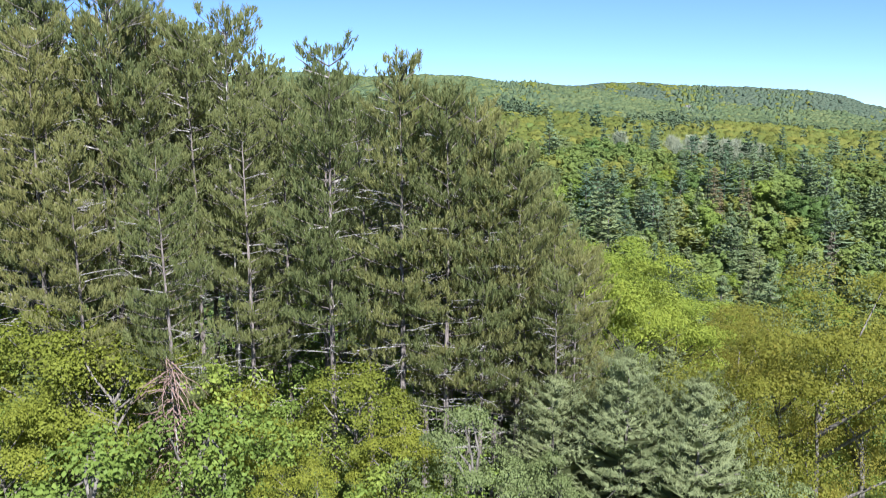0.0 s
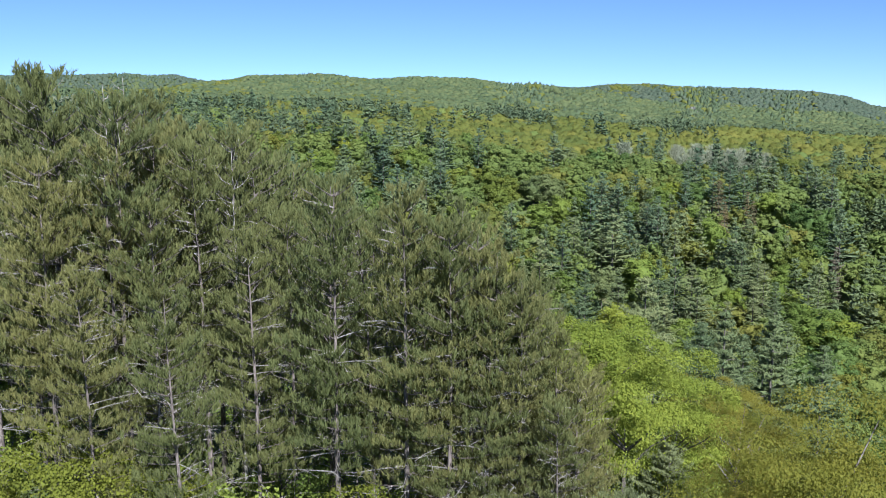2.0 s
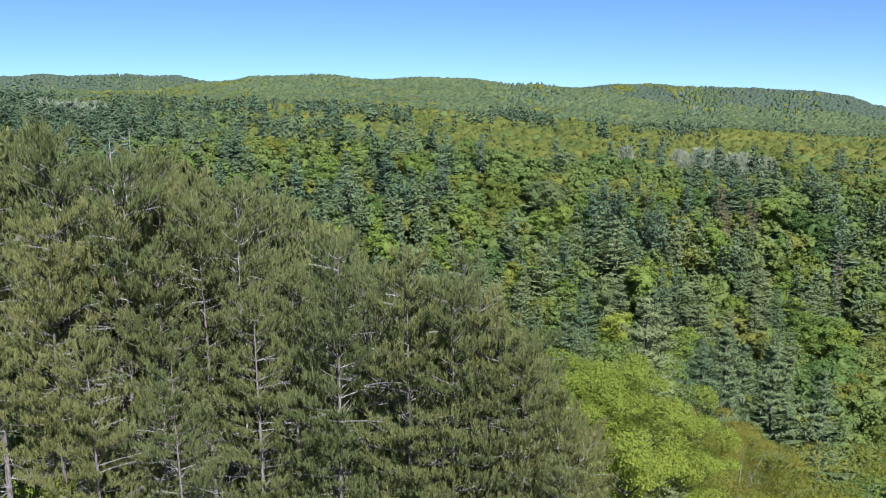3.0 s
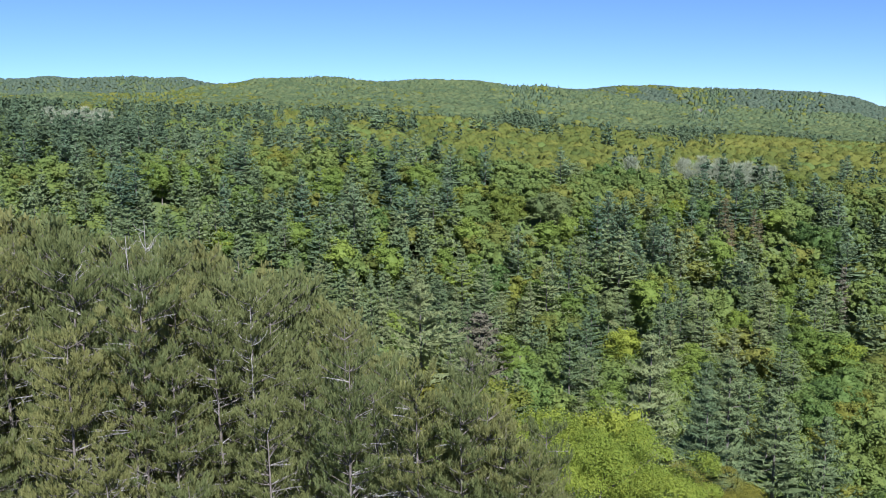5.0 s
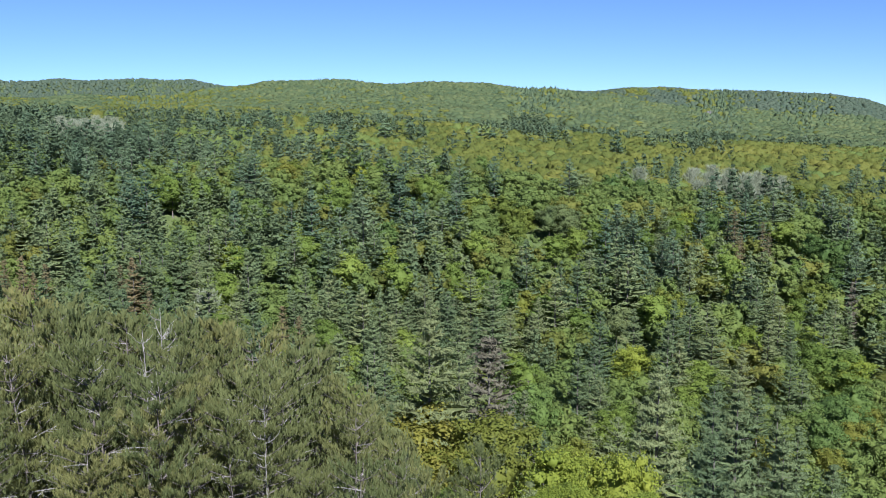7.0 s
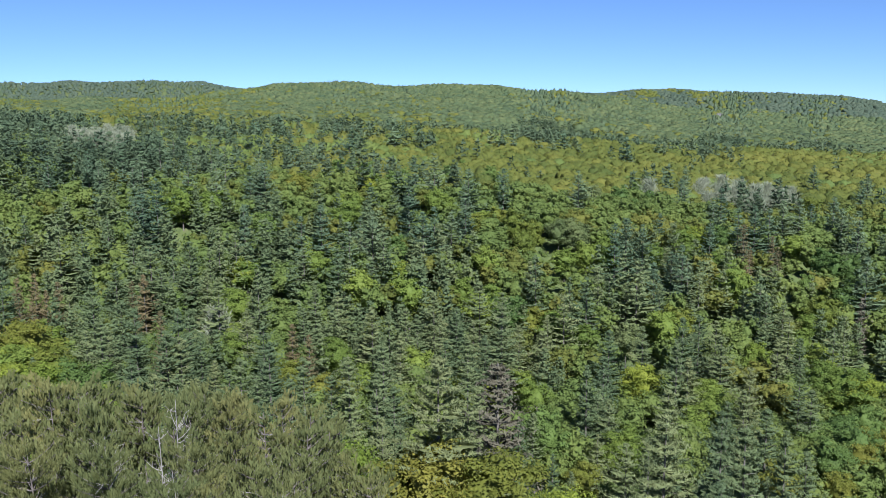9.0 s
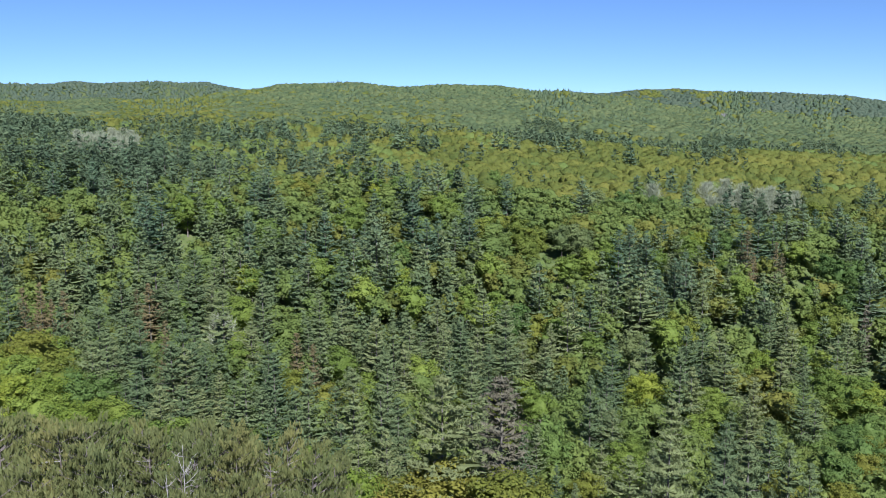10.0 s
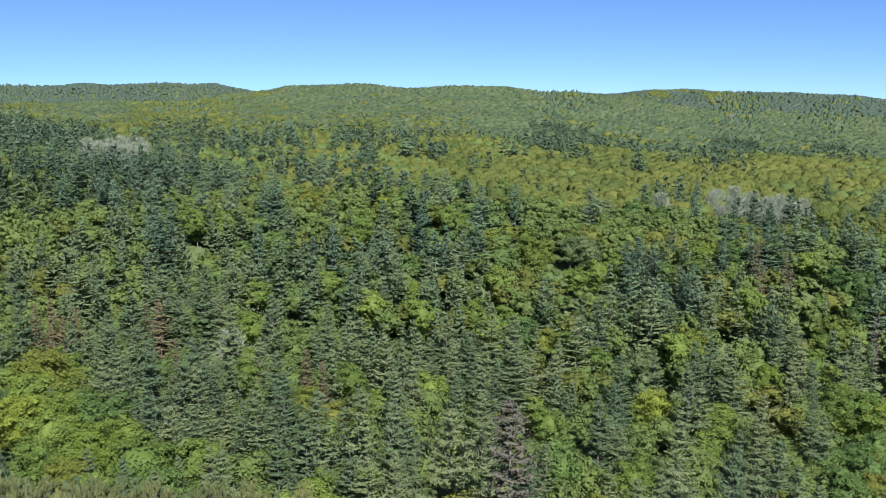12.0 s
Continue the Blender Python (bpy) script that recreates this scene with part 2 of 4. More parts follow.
def white_pine_cards(rng, h, tiers, per, clumps, k, size, spread=0.20, low=0.10, open_top=0.0, top=3, narrow=0.45, loose=0.5, mixed=0.38):
    """Tiers of boughs round a straight stem, with needle sprays along them."""
    n = tiers * per
    tier = np.repeat(np.arange(tiers), per)
    s = low + (1 - low) * (tier + np.repeat(rng.uniform(0, 0.6, tiers), per) + rng.uniform(0, mixed, n)) / tiers
    s = np.minimum(s, 0.985)
    u = (s - low) / (1 - low)
    a = rng.uniform(0, 2 * np.pi, n)
    if per > 3:
        a = (np.tile(np.arange(per), tiers) + rng.uniform(-0.4, 0.4, n)) * 2 * np.pi / per + np.repeat(rng.uniform(0, 6.28, tiers), per)
    out, side = np.column_stack([np.cos(a), np.sin(a), 0 * a]), np.column_stack([-np.sin(a), np.cos(a), 0 * a])
    blunt = 0.80 + rng.uniform(-0.1, 0.16)
    ln = h * spread * (1 - u) ** blunt * (0.70 + 0.30 * np.minimum(1, u * 4)) * (1 + 0.24 * np.sin(a + rng.uniform(0, 6)) + 0.18 * np.sin(2 * a + u * 5 + rng.uniform(0, 6)))
    ln = ln * np.where(rng.random(n) < 0.14, 0.4, 1.0) * np.repeat(rng.uniform(0.68, 1.12, tiers), per) * rng.uniform(0.6, 1.2, n) + 0.02 * h * (1 - u) + 0.15
    rise = -0.06 + (0.62 + open_top) * u + rng.normal(0, 0.15, n)
    root = np.column_stack([0 * s, 0 * s, s * h])
    fine = clumps > 6
    plate = boughs(root, out, side, ln * (0.72 if fine else 0.92), rise, rng.uniform(0.14, 0.24, n) if fine else rng.uniform(0.26, 0.46, n))
    f = rng.uniform(0.22, 1.06, (n, clumps)) ** 0.75
    f[:, :1] = 1
    off = rng.normal(0, 0.25, (n, clumps)) * (1.2 - f * 0.65)
    pos = root[:, None] + out[:, None] * (f * ln[:, None])[..., None] + side[:, None] * (off * ln[:, None])[..., None]
    pos[..., 2] += ln[:, None] * (rise[:, None] * f + 0.20 * f * f + 0.08 * (1 - np.abs(off) * 2) * (1 - f)) + 0.06 * size
    c = pos.reshape(-1, 3)
    o = (np.repeat(out[:, None], clumps, 1) + side[:, None] * (off * 2.2 + rng.normal(0, 0.35, (n, clumps)))[..., None]).reshape(-1, 3)
    c = np.concatenate([c, np.column_stack([rng.normal(0, 0.10, (top, 2)), h * rng.uniform(0.94, 1.0, top)])])
    o = np.concatenate([o, np.tile([[0, 0, 3.0]], (top, 1)) + rng.normal(0, 1.0, (top, 3))])
    c, o = np.repeat(c, k, 0), np.repeat(o, k, 0)
    face = unit(unit(o) * [0.9, 0.9, 0.2] + np.array([0, 0, 0.55]) + rng.normal(0, loose, c.shape))
    d = unit(o) * 0.75 + np.array([0, 0, 0.80]) + rng.normal(0, 0.42, c.shape)
    d = unit(d - face * np.sum(d * face, -1, keepdims=True))
    w = np.cross(d, face)
    half = size * rng.uniform(0.55, 1.25, (len(c), 1))
    v, q = cards(c + rng.normal(0, size * 0.3, c.shape) * [1, 1, 0.55], d * half, w * half * narrow)
    v = v.reshape(-1, 3)
    return np.concatenate([v, plate[0]]), np.concatenate([q, plate[1] + len(v)])


def white_pine(rng, h, tiers=15, per=5, clumps=7, k=3, size=0.55, spread=0.20, needles=None, open_top=0.0, narrow=0.45, mixed=0.38):
    path, radii, trunk = stem(rng, h, 0.013 * h, 0.05, 5, 6)
    wood = [trunk]
    for i in range(tiers):
        z = h * (0.12 + 0.8 * i / tiers)
        a = rng.uniform(0, 6.28)
        ln = h * spread * 0.7 * (1 - i / tiers) + 0.3
        o = on_stem(path, z)
        wood.append(tube(np.array([o, o + [np.cos(a) * ln, np.sin(a) * ln, ln * 0.1]]), [0.05, 0.015], 3))
    return {"trunk": (wood, grey_bark), "crown": ([white_pine_cards(rng, h, tiers, per, clumps, k, size, spread, open_top=open_top, narrow=narrow, mixed=mixed)], needles or white_needles)}


def leaf_cards(rng, h, r, lobes, leaves, size, low=0.3, narrow=0.75, lobe=1.0, clump=0.0):
    """Clumps of leaves in lobes round the limbs."""
    top = h * (1 - low) / 2
    c0 = np.array([0, 0, h - top])
    q = unit(rng.normal(0, 1, (lobes, 3)) + np.array([0, 0, 0.35]))
    centres = c0 + q * np.array([r * 0.66, r * 0.66, top * 0.66]) * rng.uniform(0.62, 1.20, (lobes, 1))
    rad = r * rng.uniform(0.26, 0.48, lobes) * lobe
    pick = rng.integers(0, lobes, leaves)
    d = unit(rng.normal(0, 1, (leaves, 3)) + q[pick] * 1.1 + np.array([0, 0, 0.30]))
    pos = centres[pick] + d * (rad[pick] * rng.uniform(0.5, 1.25, leaves) ** 0.7)[:, None] * np.array([1, 1, narrow])
    inner = rng.random(leaves) < (0.18 if clump else 0.05)
    e = unit(rng.normal(0, 1, (leaves, 3)))
    pos[inner] = (c0 + e * np.array([r * 0.66, r * 0.66, top * 0.66]) * rng.uniform(0.9, 1.06, (leaves, 1)))[inner]
    d[inner] = e[inner]
    n = unit(d + rng.normal(0, 0.55, d.shape) + np.array([0, 0, 0.25]))
    u = unit(np.cross(n, rng.normal(0, 1, n.shape)))
    w = np.cross(n, u)
    half = size * rng.uniform(0.6, 1.25, (leaves, 1))
    v, f = cards(pos, u * half, w * half * 0.72)
    v = v.reshape(-1, 3)
    if clump:
        hv, hf = dome(rng, top * 2 * 0.52, r * 0.52, 4, 7, 0.0)
        hv[:, 2] += c0[2] - top * 0.52
        pts, faces = [v, hv], [f, hf + len(v)]
        for c, q in zip(centres, rad):
            cv, cf = dome(rng, q * clump * 2 * narrow, q * clump, *((3, 6) if lobes > 6 else (2, 5)), 0.0)
            faces.append(cf + sum(len(k) for k in pts))
            pts.append(cv + c - [0, 0, q * clump * narrow])
        v, f = np.concatenate(pts), np.concatenate(faces)
    return (v, f), centres


def far_crown(rng, h, r, rows, cols, sprigs, size):
    """A far broadleaf crown: a lobed dome down to the canopy, with sprigs on it."""
    a, e = np.meshgrid(np.arange(cols) * 2 * np.pi / cols, np.pi * (0.03 + 0.52 * np.arange(rows + 1) / rows))
    a = a + np.arange(rows + 1)[:, None] * np.pi / cols
    p = rng.uniform(0, 6.28, 4)
    lobed = 1 + np.sin(e) * (0.13 * np.sin(3 * a + p[0] + 2 * e) + 0.10 * np.sin(5 * a + p[1] - 3 * e)) + 0.09 * np.sin(6 * e + 2 * a + p[2]) + 0.05 * np.sin(9 * e - 4 * a + p[3])
    v = np.stack([np.cos(a) * np.sin(e) * r * lobed, np.sin(a) * np.sin(e) * r * lobed, h * (0.35 + 0.65 * np.cos(e) * lobed)], -1).reshape(-1, 3)
    v = v + rng.normal(0, 0.045 * r, v.shape)
    k, q = np.meshgrid(np.arange(rows) * cols, np.arange(cols), indexing="ij")
    n = (q + 1) % cols
    f = np.stack([k + q, k + q + cols, k + n + cols, k + n], -1).reshape(-1, 4)
    if not sprigs:
        return v, f
    pick = rng.integers(0, len(v), sprigs)
    d = unit(v[pick] - [0, 0, h * 0.3])
    w = unit(np.cross(d, rng.normal(0, 1, d.shape)))
    sv, sf = cards(v[pick] + rng.normal(0, 0.06 * r, d.shape), unit(np.cross(d, w) + d * 0.5) * size, w * size * 0.7)
    return np.concatenate([v, sv.reshape(-1, 3)]), np.concatenate([f, sf + len(v)])


def spire(rng, h, r):
    """A far conifer: a ragged cone."""
    a = np.arange(5) * 2 * np.pi / 5
    rows = [(0.05, 0.9), (0.45, 1.0), (0.80, 0.60), (1.0, 0.12)]
    v = np.concatenate([np.column_stack([np.cos(a + i) * r * q, np.sin(a + i) * r * q, np.full(5, h * z)]) * (1 + rng.normal(0, 0.16, (5, 1))) for i, (z, q) in enumerate(rows)])
    k, q = np.meshgrid(np.arange(3) * 5, np.arange(5), indexing="ij")
    n = (q + 1) % 5
    return v, np.stack([k + q, k + n, k + n + 5, k + q + 5], -1).reshape(-1, 4)


def dome(rng, h, r, rows, cols, low=0.3):
    """A far crown: a lumpy closed canopy."""
    a = np.arange(cols) * 2 * np.pi / cols
    v = []
    for i in range(rows + 1):
        e = np.pi * (0.02 + 0.80 * i / rows)
        q = np.column_stack([np.cos(a + i * 0.5) * np.sin(e) * r, np.sin(a + i * 0.5) * np.sin(e) * r, np.full(cols, h * (1 + low) / 2 + np.cos(e) * h * (1 - low) / 2)])
        v.append(q + rng.normal(0, 0.17 * r, q.shape) * (1 if i else 0.4))
    v = np.concatenate(v)
    k, q = np.meshgrid(np.arange(rows) * cols, np.arange(cols), indexing="ij")
    n = (q + 1) % cols
    return v, np.stack([k + q, k + q + cols, k + n + cols, k + n], -1).reshape(-1, 4)


def broadleaf(rng, h, r, lobes=12, leaves=900, size=0.34, leaf=None, low=0.3, sides=6, lobe=1.0, clump=0.0):
    crown, centres = leaf_cards(rng, h, r, lobes, leaves, size, low, 0.75 if lobe == 1 else 0.6, lobe, clump)
    path, radii, trunk = stem(rng, h * 0.6, 0.012 * h + 0.03, 0.18, sides, 6)
    wood, limbs = [trunk], []
    for c in centres[::max(1, lobes // (9 if sides == 6 else 4))]:
        o = on_stem(path, min(h * 0.56, max(0.2 * h, c[2] - 0.45 * np.hypot(c[0], c[1]) - 0.1 * h)))
        mid = o * 0.45 + c * 0.55 + rng.normal(0, 0.12, 3)
        limbs.append(tube(np.array([o, mid, c]), [0.02 + 0.005 * h, 0.045, 0.018], 4))
    parts = {"trunk": (wood if sides == 6 else wood + limbs, grey_bark), "crown": ([crown], leaf)}
    if sides == 6:
        parts.update({"limb %d" % k: ([limb], grey_bark) for k, limb in enumerate(limbs)})
    return parts


def bare_cards(rng, h, r, n, width):
    """Leafless twigs fanning upwards."""
    c = np.column_stack([rng.normal(0, r * 0.42, (n, 2)), rng.uniform(0.35 * h, 0.97 * h, n)])
    c[:, :2] *= (1.15 - c[:, 2:3] / h) ** 0.5
    u = unit(np.column_stack([c[:, :2] * 0.25 + rng.normal(0, 0.4, (n, 2)), np.full(n, 1.1)])) * rng.uniform(0.05, 0.12, (n, 1)) * h
    w = unit(np.cross(u, rng.normal(0, 1, u.shape))) * width
    return cards(c, u, w)


def bare_tree(rng, h, r, n=260, width=0.05):
    path, radii, trunk = stem(rng, h * 0.85, 0.012 * h, 0.12, 5, 6)
    return {"trunk": ([trunk], grey_bark), "crown": ([bare_cards(rng, h, r, n, width)], twig_grey)}


def snag(rng, h, crown=0.24):
    """A dead pine: a bleached pole whose topmost branches stand bare."""
    path, radii, trunk = stem(rng, h, 0.006 * h, 0.10, 6)
    parts = {"trunk": ([trunk], dead_wood)}
    for k in range(16):
        z = h * rng.uniform(1 - crown, 0.97)
        a, ln = rng.uniform(0, 6.28), rng.uniform(0.25, 0.65)
        out = np.array([np.cos(a), np.sin(a), 0])
        o = on_stem(path, z)
        p = o + np.linspace(0, 1, 4)[:, None] * out * ln + np.array([0, 0, 1]) * ln * np.array([[0], [0.10], [0.32], [0.70]])
        twigs = [tube(p, [0.016, 0.013, 0.010, 0.005], 4)]
        for q in range(3):
            f = p[1 + q % 3]
            twigs.append(tube(np.array([f, f + (out * rng.uniform(0, 0.5) + rng.normal(0, 0.35, 3) + [0, 0, 0.35]) * ln * 0.5]), [0.011, 0.004], 3))
        parts["branch %d" % k] = (twigs, dead_wood)
    return parts


def brush(rng, h, r):
    """A hanging tangle of dead reddish branches round a dead stem."""
    path, radii, trunk = stem(rng, h, 0.05, 0.12, 6, 6)
    parts = {"trunk": ([trunk], dead_wood)}
    for k in range(150):
        z = h * rng.uniform(0.15, 0.98)
        a, ln = rng.uniform(0, 6.28), r * rng.uniform(0.4, 1.0)
        out = np.array([np.cos(a), np.sin(a), 0])
        o = on_stem(path, z)
        t = np.linspace(0, 1, 4)[:, None]
        p = o + out * ln * t + np.array([0, 0, 1]) * ln * (rng.uniform(-0.2, 0.5) * t - rng.uniform(0.4, 1.2) * t ** 2) + rng.normal(0, 0.06, (4, 3)) * t
        parts.setdefault("brushwood", ([], red_twigs))[0].append(tube(p, [0.018, 0.014, 0.010, 0.005], 3))
    return parts


STOCK = {}


def stock(kind, variants, tall, make):
    """The shared meshes of a kind of tree, in a few forms, all of them that tall."""
    forms = []
    for k in range(variants):
        parts = make(np.random.default_rng(100 * len(STOCK) + k))
        f = tall / max(v[..., 2].max() for pieces, *_ in parts.values() for v, _ in pieces)
        fit = {part: [[(v * f, q) for v, q in c] if isinstance(c, list) else c for c in content] for part, content in parts.items()}
        forms.append([(part, mesh_of(kind + "_" + part.split()[0], pieces, mat, None, *more)) for part, (pieces, mat, *more) in fit.items() if pieces])
    STOCK[kind] = forms


def plant(kind, name, x, y, scale, label, category, group, turn=0.0, form=0, wide=1.0, lean=0.0):
    root = new(name)
    root.empty_display_size = 0.5
    root.matrix_world = pose(x, y, float(ground(x, y)), lean, lean * 0.6, turn) @ Matrix.Diagonal((scale * wide, scale * wide, scale, 1))
    tagged(root, label, category, group)
    forms = STOCK[kind]
    for part, me in forms[form % len(forms)]:
        ob = new(part.split()[0], me)
        ob.parent = root
    return root


# ---- the land ----
def ease(a, b, v):
    t = np.clip((v - a) / (b - a), 0, 1)
    return t * t * (3 - 2 * t)


PLAN = 0.5405  # metres to a unit of the plan of the land
# the far land: heights by bearing (x over y) at growing depths, from the edge of the oak plateau to the last ridges
BEARING = (-0.50, -0.30, -0.22, -0.10, 0.0, 0.10, 0.215, 0.37, 0.445, 0.49)
RELIEF = [(520, (5, 1, 0, -2, -4, -8, -13, -17, -20, -21)), (640, (4, 0, -2, -5, -9, -15, -20, -24, -28, -29)), (900, (1, -2, -4, -8, -13, -21, -28, -33, -38, -40)),
          (1500, (3, 1, 3, 2, -4, -15, -33, -48, -56, -58)), (2200, (10, 11, 32, 32, 24, 11, -28, -62, -76, -80)), (2600, (16, 22, 60, 57, 48, 31, -18, -50, -70, -90)),
          (3100, (6, 8, 42, 42, 36, 28, 10, -14, -40, -80)), (3700, (20, 20, 30, 30, 28, 26, 45, 24, -10, -58)), (4300, (106, 104, 25, 20, 10, 0, -10, -60, -100, -130))]


def ground(x, y):
    """Height of the land: a pine knoll, a wooded valley, an oak plateau and far ridges."""
    x, y = np.asarray(x, float) / PLAN, np.asarray(y, float) / PLAN
    right = 0.5 * (x + np.sqrt(x * x + 36))
    knoll = -4.0 - 16 * (1 - np.exp(-right * 0.036)) + 1.5 * ease(-8, -35, x) * ease(35, 60, y)
    valley = -68 - 0.12 * np.clip(x, -250, 200)
    g = knoll + (valley - knoll) * ease(46, 218, y)
    plateau = -24 - 0.07 * np.clip(x, -420, 420)
    g = g + (plateau - g) * ease(290, 545, y)
    g = PLAN * (g + 1.2 * np.sin(x * 0.06 + 0.7) * np.sin(y * 0.05) * ease(60, 160, y))
    x, y = x * PLAN, y * PLAN
    a = x / np.maximum(y, 200)
    for (near, _), (far, relief) in zip([(300, ()), *RELIEF], RELIEF):
        g = g + (np.interp(a, BEARING, relief) - g) * (ease(near, far, y) if near > 300 else np.clip((y - near) / (far - near), 0, 1))
    g = g + ease(700, 1500, y) * (2.0 * np.sin(x * 0.019 + y * 0.006) + 2.5 * np.sin(x * 0.008 - y * 0.010 + 1.0))
    return g + ease(1500, 2500, y) * (3.0 * np.sin(x * 0.016 + 2.0 + np.sin(y * 0.004)) + 2.0 * np.sin(x * 0.031 + y * 0.007))


rings = np.concatenate([[0.0], np.geomspace(2, 4900, 150)])
spokes = np.linspace(0, 2 * np.pi, 241)[:-1]
RR, AA = np.meshgrid(rings, spokes, indexing="ij")
GX, GY = RR * np.sin(AA), RR * np.cos(AA)
k, s = np.meshgrid(np.arange(len(rings) - 1) * 240, np.arange(240), indexing="ij")
n = (s + 1) % 240
land = mesh_of("ground", [(np.stack([GX, GY, ground(GX, GY)], -1), np.stack([k + s, k + s + 240, k + n + 240, k + n], -1).reshape(-1, 4))], floor_mat)
land.polygons.foreach_set("use_smooth", np.ones(len(land.polygons), bool))
tagged(new("ground", land), "shaded forest floor of leaf litter and undergrowth", "ground", kind="structure")

# ---- the pine grove ----
stock("red_pine", 5, 20.0, lambda r: red_pine(r, 20.0, r.uniform(0.20, 0.34), 3.0, 16))
stock("red_pine_back", 3, 20.0, lambda r: red_pine(r, 20.0, r.uniform(0.2, 0.3), 3.0, 4, 2.1, 1.15))
PINE_LABEL = "tall grove pine with upturned olive needle brushes and bare trunk"
NEAR = []


def pine(x, y, top, turn=0.0, form=0, wide=1.0):
    NEAR.append((x, y, 1.2))
    top = min(top, 12.7 - 0.42 * max(0, y - 33))
    if y > 29:  # the canopy falls away towards the grove's open side
        top = min(top, 19.4 - y * float(np.interp(x / y, (-0.5, -0.3, -0.2, -0.137, -0.08, 0.0), (0.207, 0.238, 0.265, 0.302, 0.385, 0.48))))
    plant("red_pine" if y < 29 else "red_pine_back", "red_pine", x, y, (top - float(ground(x, y))) / 20.0, PINE_LABEL, "pine tree", "pines of the grove", turn, form, wide)


for args in [(-1.1, 23.4, 9.4, 10, 0), (-3.0, 23.5, 9.8, 80, 1), (-6.5, 27.3, 10.9, 150, 2), (-13.5, 30.3, 12.8, 200, 3), (-9.8, 28.1, 11.9, 40, 4),
             (-6.6, 20.9, 7.1, 300, 0), (-11, 24.1, 10.3, 120, 1), (0.2, 23.7, 7.5, 260, 2), (-4.6, 25.9, 8.4, 20, 3), (1, 23, 6.2, 70, 4),
             (1.6, 23.8, 7.0, 330, 0), (3.1, 23.9, 5.5, 190, 1), (2.3, 24.0, 6.2, 240, 3), (3.5, 22.9, 4.3, 130, 2), (2.9, 22.0, 4.0, 300, 4), (3.9, 24.6, 4.2, 75, 0),
             (-5.3, 24.1, 8.1, 15, 2), (-8.4, 24.9, 8.9, 95, 3), (-2.1, 24.6, 8.4, 215, 4), (-3.9, 28.9, 9.2, 130, 0), (-7.8, 29.7, 10.5, 285, 1), (-9.2, 22.2, 7.3, 60, 2), (-14.9, 25.4, 10.8, 10, 4), (-11.5, 26.2, 12.5, 17, 2), (-9.4, 25.2, 11.8, 158, 3), (-11.4, 26.0, 11.2, 41, 1), (-9.7, 25.5, 10.5, 142, 2), (-8.8, 27.0, 10.8, 233, 3), (-7.4, 26.6, 10.5, 304, 4),
             (0.1, 23.2, 8.6, 33, 3), (0.7, 23.6, 8.3, 120, 0), (1.4, 23.4, 7.7, 210, 0), (-0.5, 24.0, 8.4, 280, 0), (2.0, 23.3, 7.0, 20, 0)]:
    pine(*args)
rng = np.random.default_rng(5)
for gy in np.arange(25, 43, 2.5):
    for gx in np.arange(-33.5, 4.3, 2.4):
        x, y = gx + rng.uniform(-0.8, 0.8), gy + rng.uniform(-0.8, 0.8)
        edge = 4.3 - 0.75 * max(0, y - 28)
        if x > edge or x < -0.6 * y - 5.4 or any((x - p) ** 2 + (y - q) ** 2 < 2.6 for p, q, _ in NEAR):
            continue
        pine(x, y, 8.4 - 0.27 * x * (x < 0) - 0.5 * max(0, x) + rng.uniform(-1.4, 0.6), rng.uniform(0, 360), rng.integers(5))

stock("snag", 3, 14.0, lambda r: snag(r, 14.0))
for x, y, top, turn in [(-13.0, 29.3, 11.4, 0), (-6.3, 26.6, 10.3, 130), (-9.9, 27.5, 10.9, 220), (-11.3, 31.0, 12.1, 60), (-11.0, 29.0, 11.9, 310)]:
    plant("snag", "dead_pine", x, y, (top - float(ground(x, y))) / 14.0, "bleached dead pine with bare upturned branches in the grove", "pine tree", "dead pines of the grove", turn, int(turn))
stock("dead_brush", 1, 4.0, lambda r: brush(r, 4.0, 0.9))
tangle = plant("dead_brush", "dead_brush", -6.3, 20.2, 1.15, "tangle of dead reddish-brown branches at a pine's foot", "dead branches", "dead branches under the pines")
tagged(tangle.children[-1], "brittle reddish dead twigs", kind="stuff")

# ---- trees and shrubs at the foot of the grove ----
stock("young_broadleaf", 3, 8.0, lambda r: broadleaf(r, 8.0, 3.2, 34, 13000, 0.062, leaf_sun, 0.05, 6, 0.70))
stock("young_oak", 3, 18.0, lambda r: broadleaf(r, 18.0, 5.6, 46, 44000, 0.050, leaf_bronze, 0.06, 6, 0.58))
stock("bright_maple", 2, 16.0, lambda r: broadleaf(r, 16.0, 5.4, 40, 40000, 0.066, leaf_lime, 0.12, 6, 0.56))
stock("willow", 2, 7.0, lambda r: broadleaf(r, 7.0, 2.6, 46, 14000, 0.040, leaf_willow, 0.03, 6, 0.5))
stock("young_white_pine", 2, 10.0, lambda r: white_pine(r, 10.0, 18, 9, 40, 6, 0.10, 0.42, needles_soft, 0.55, 0.10, 1.4))


def near_tree(kind, x, y, top, height, label, category, turn=0.0, form=0, wide=1.0):
    NEAR.append((x, y, 1.6))
    plant(kind, kind, x, y, (top - float(ground(x, y))) / height, label, category, category + "s at the edge of the grove", turn, form, wide)


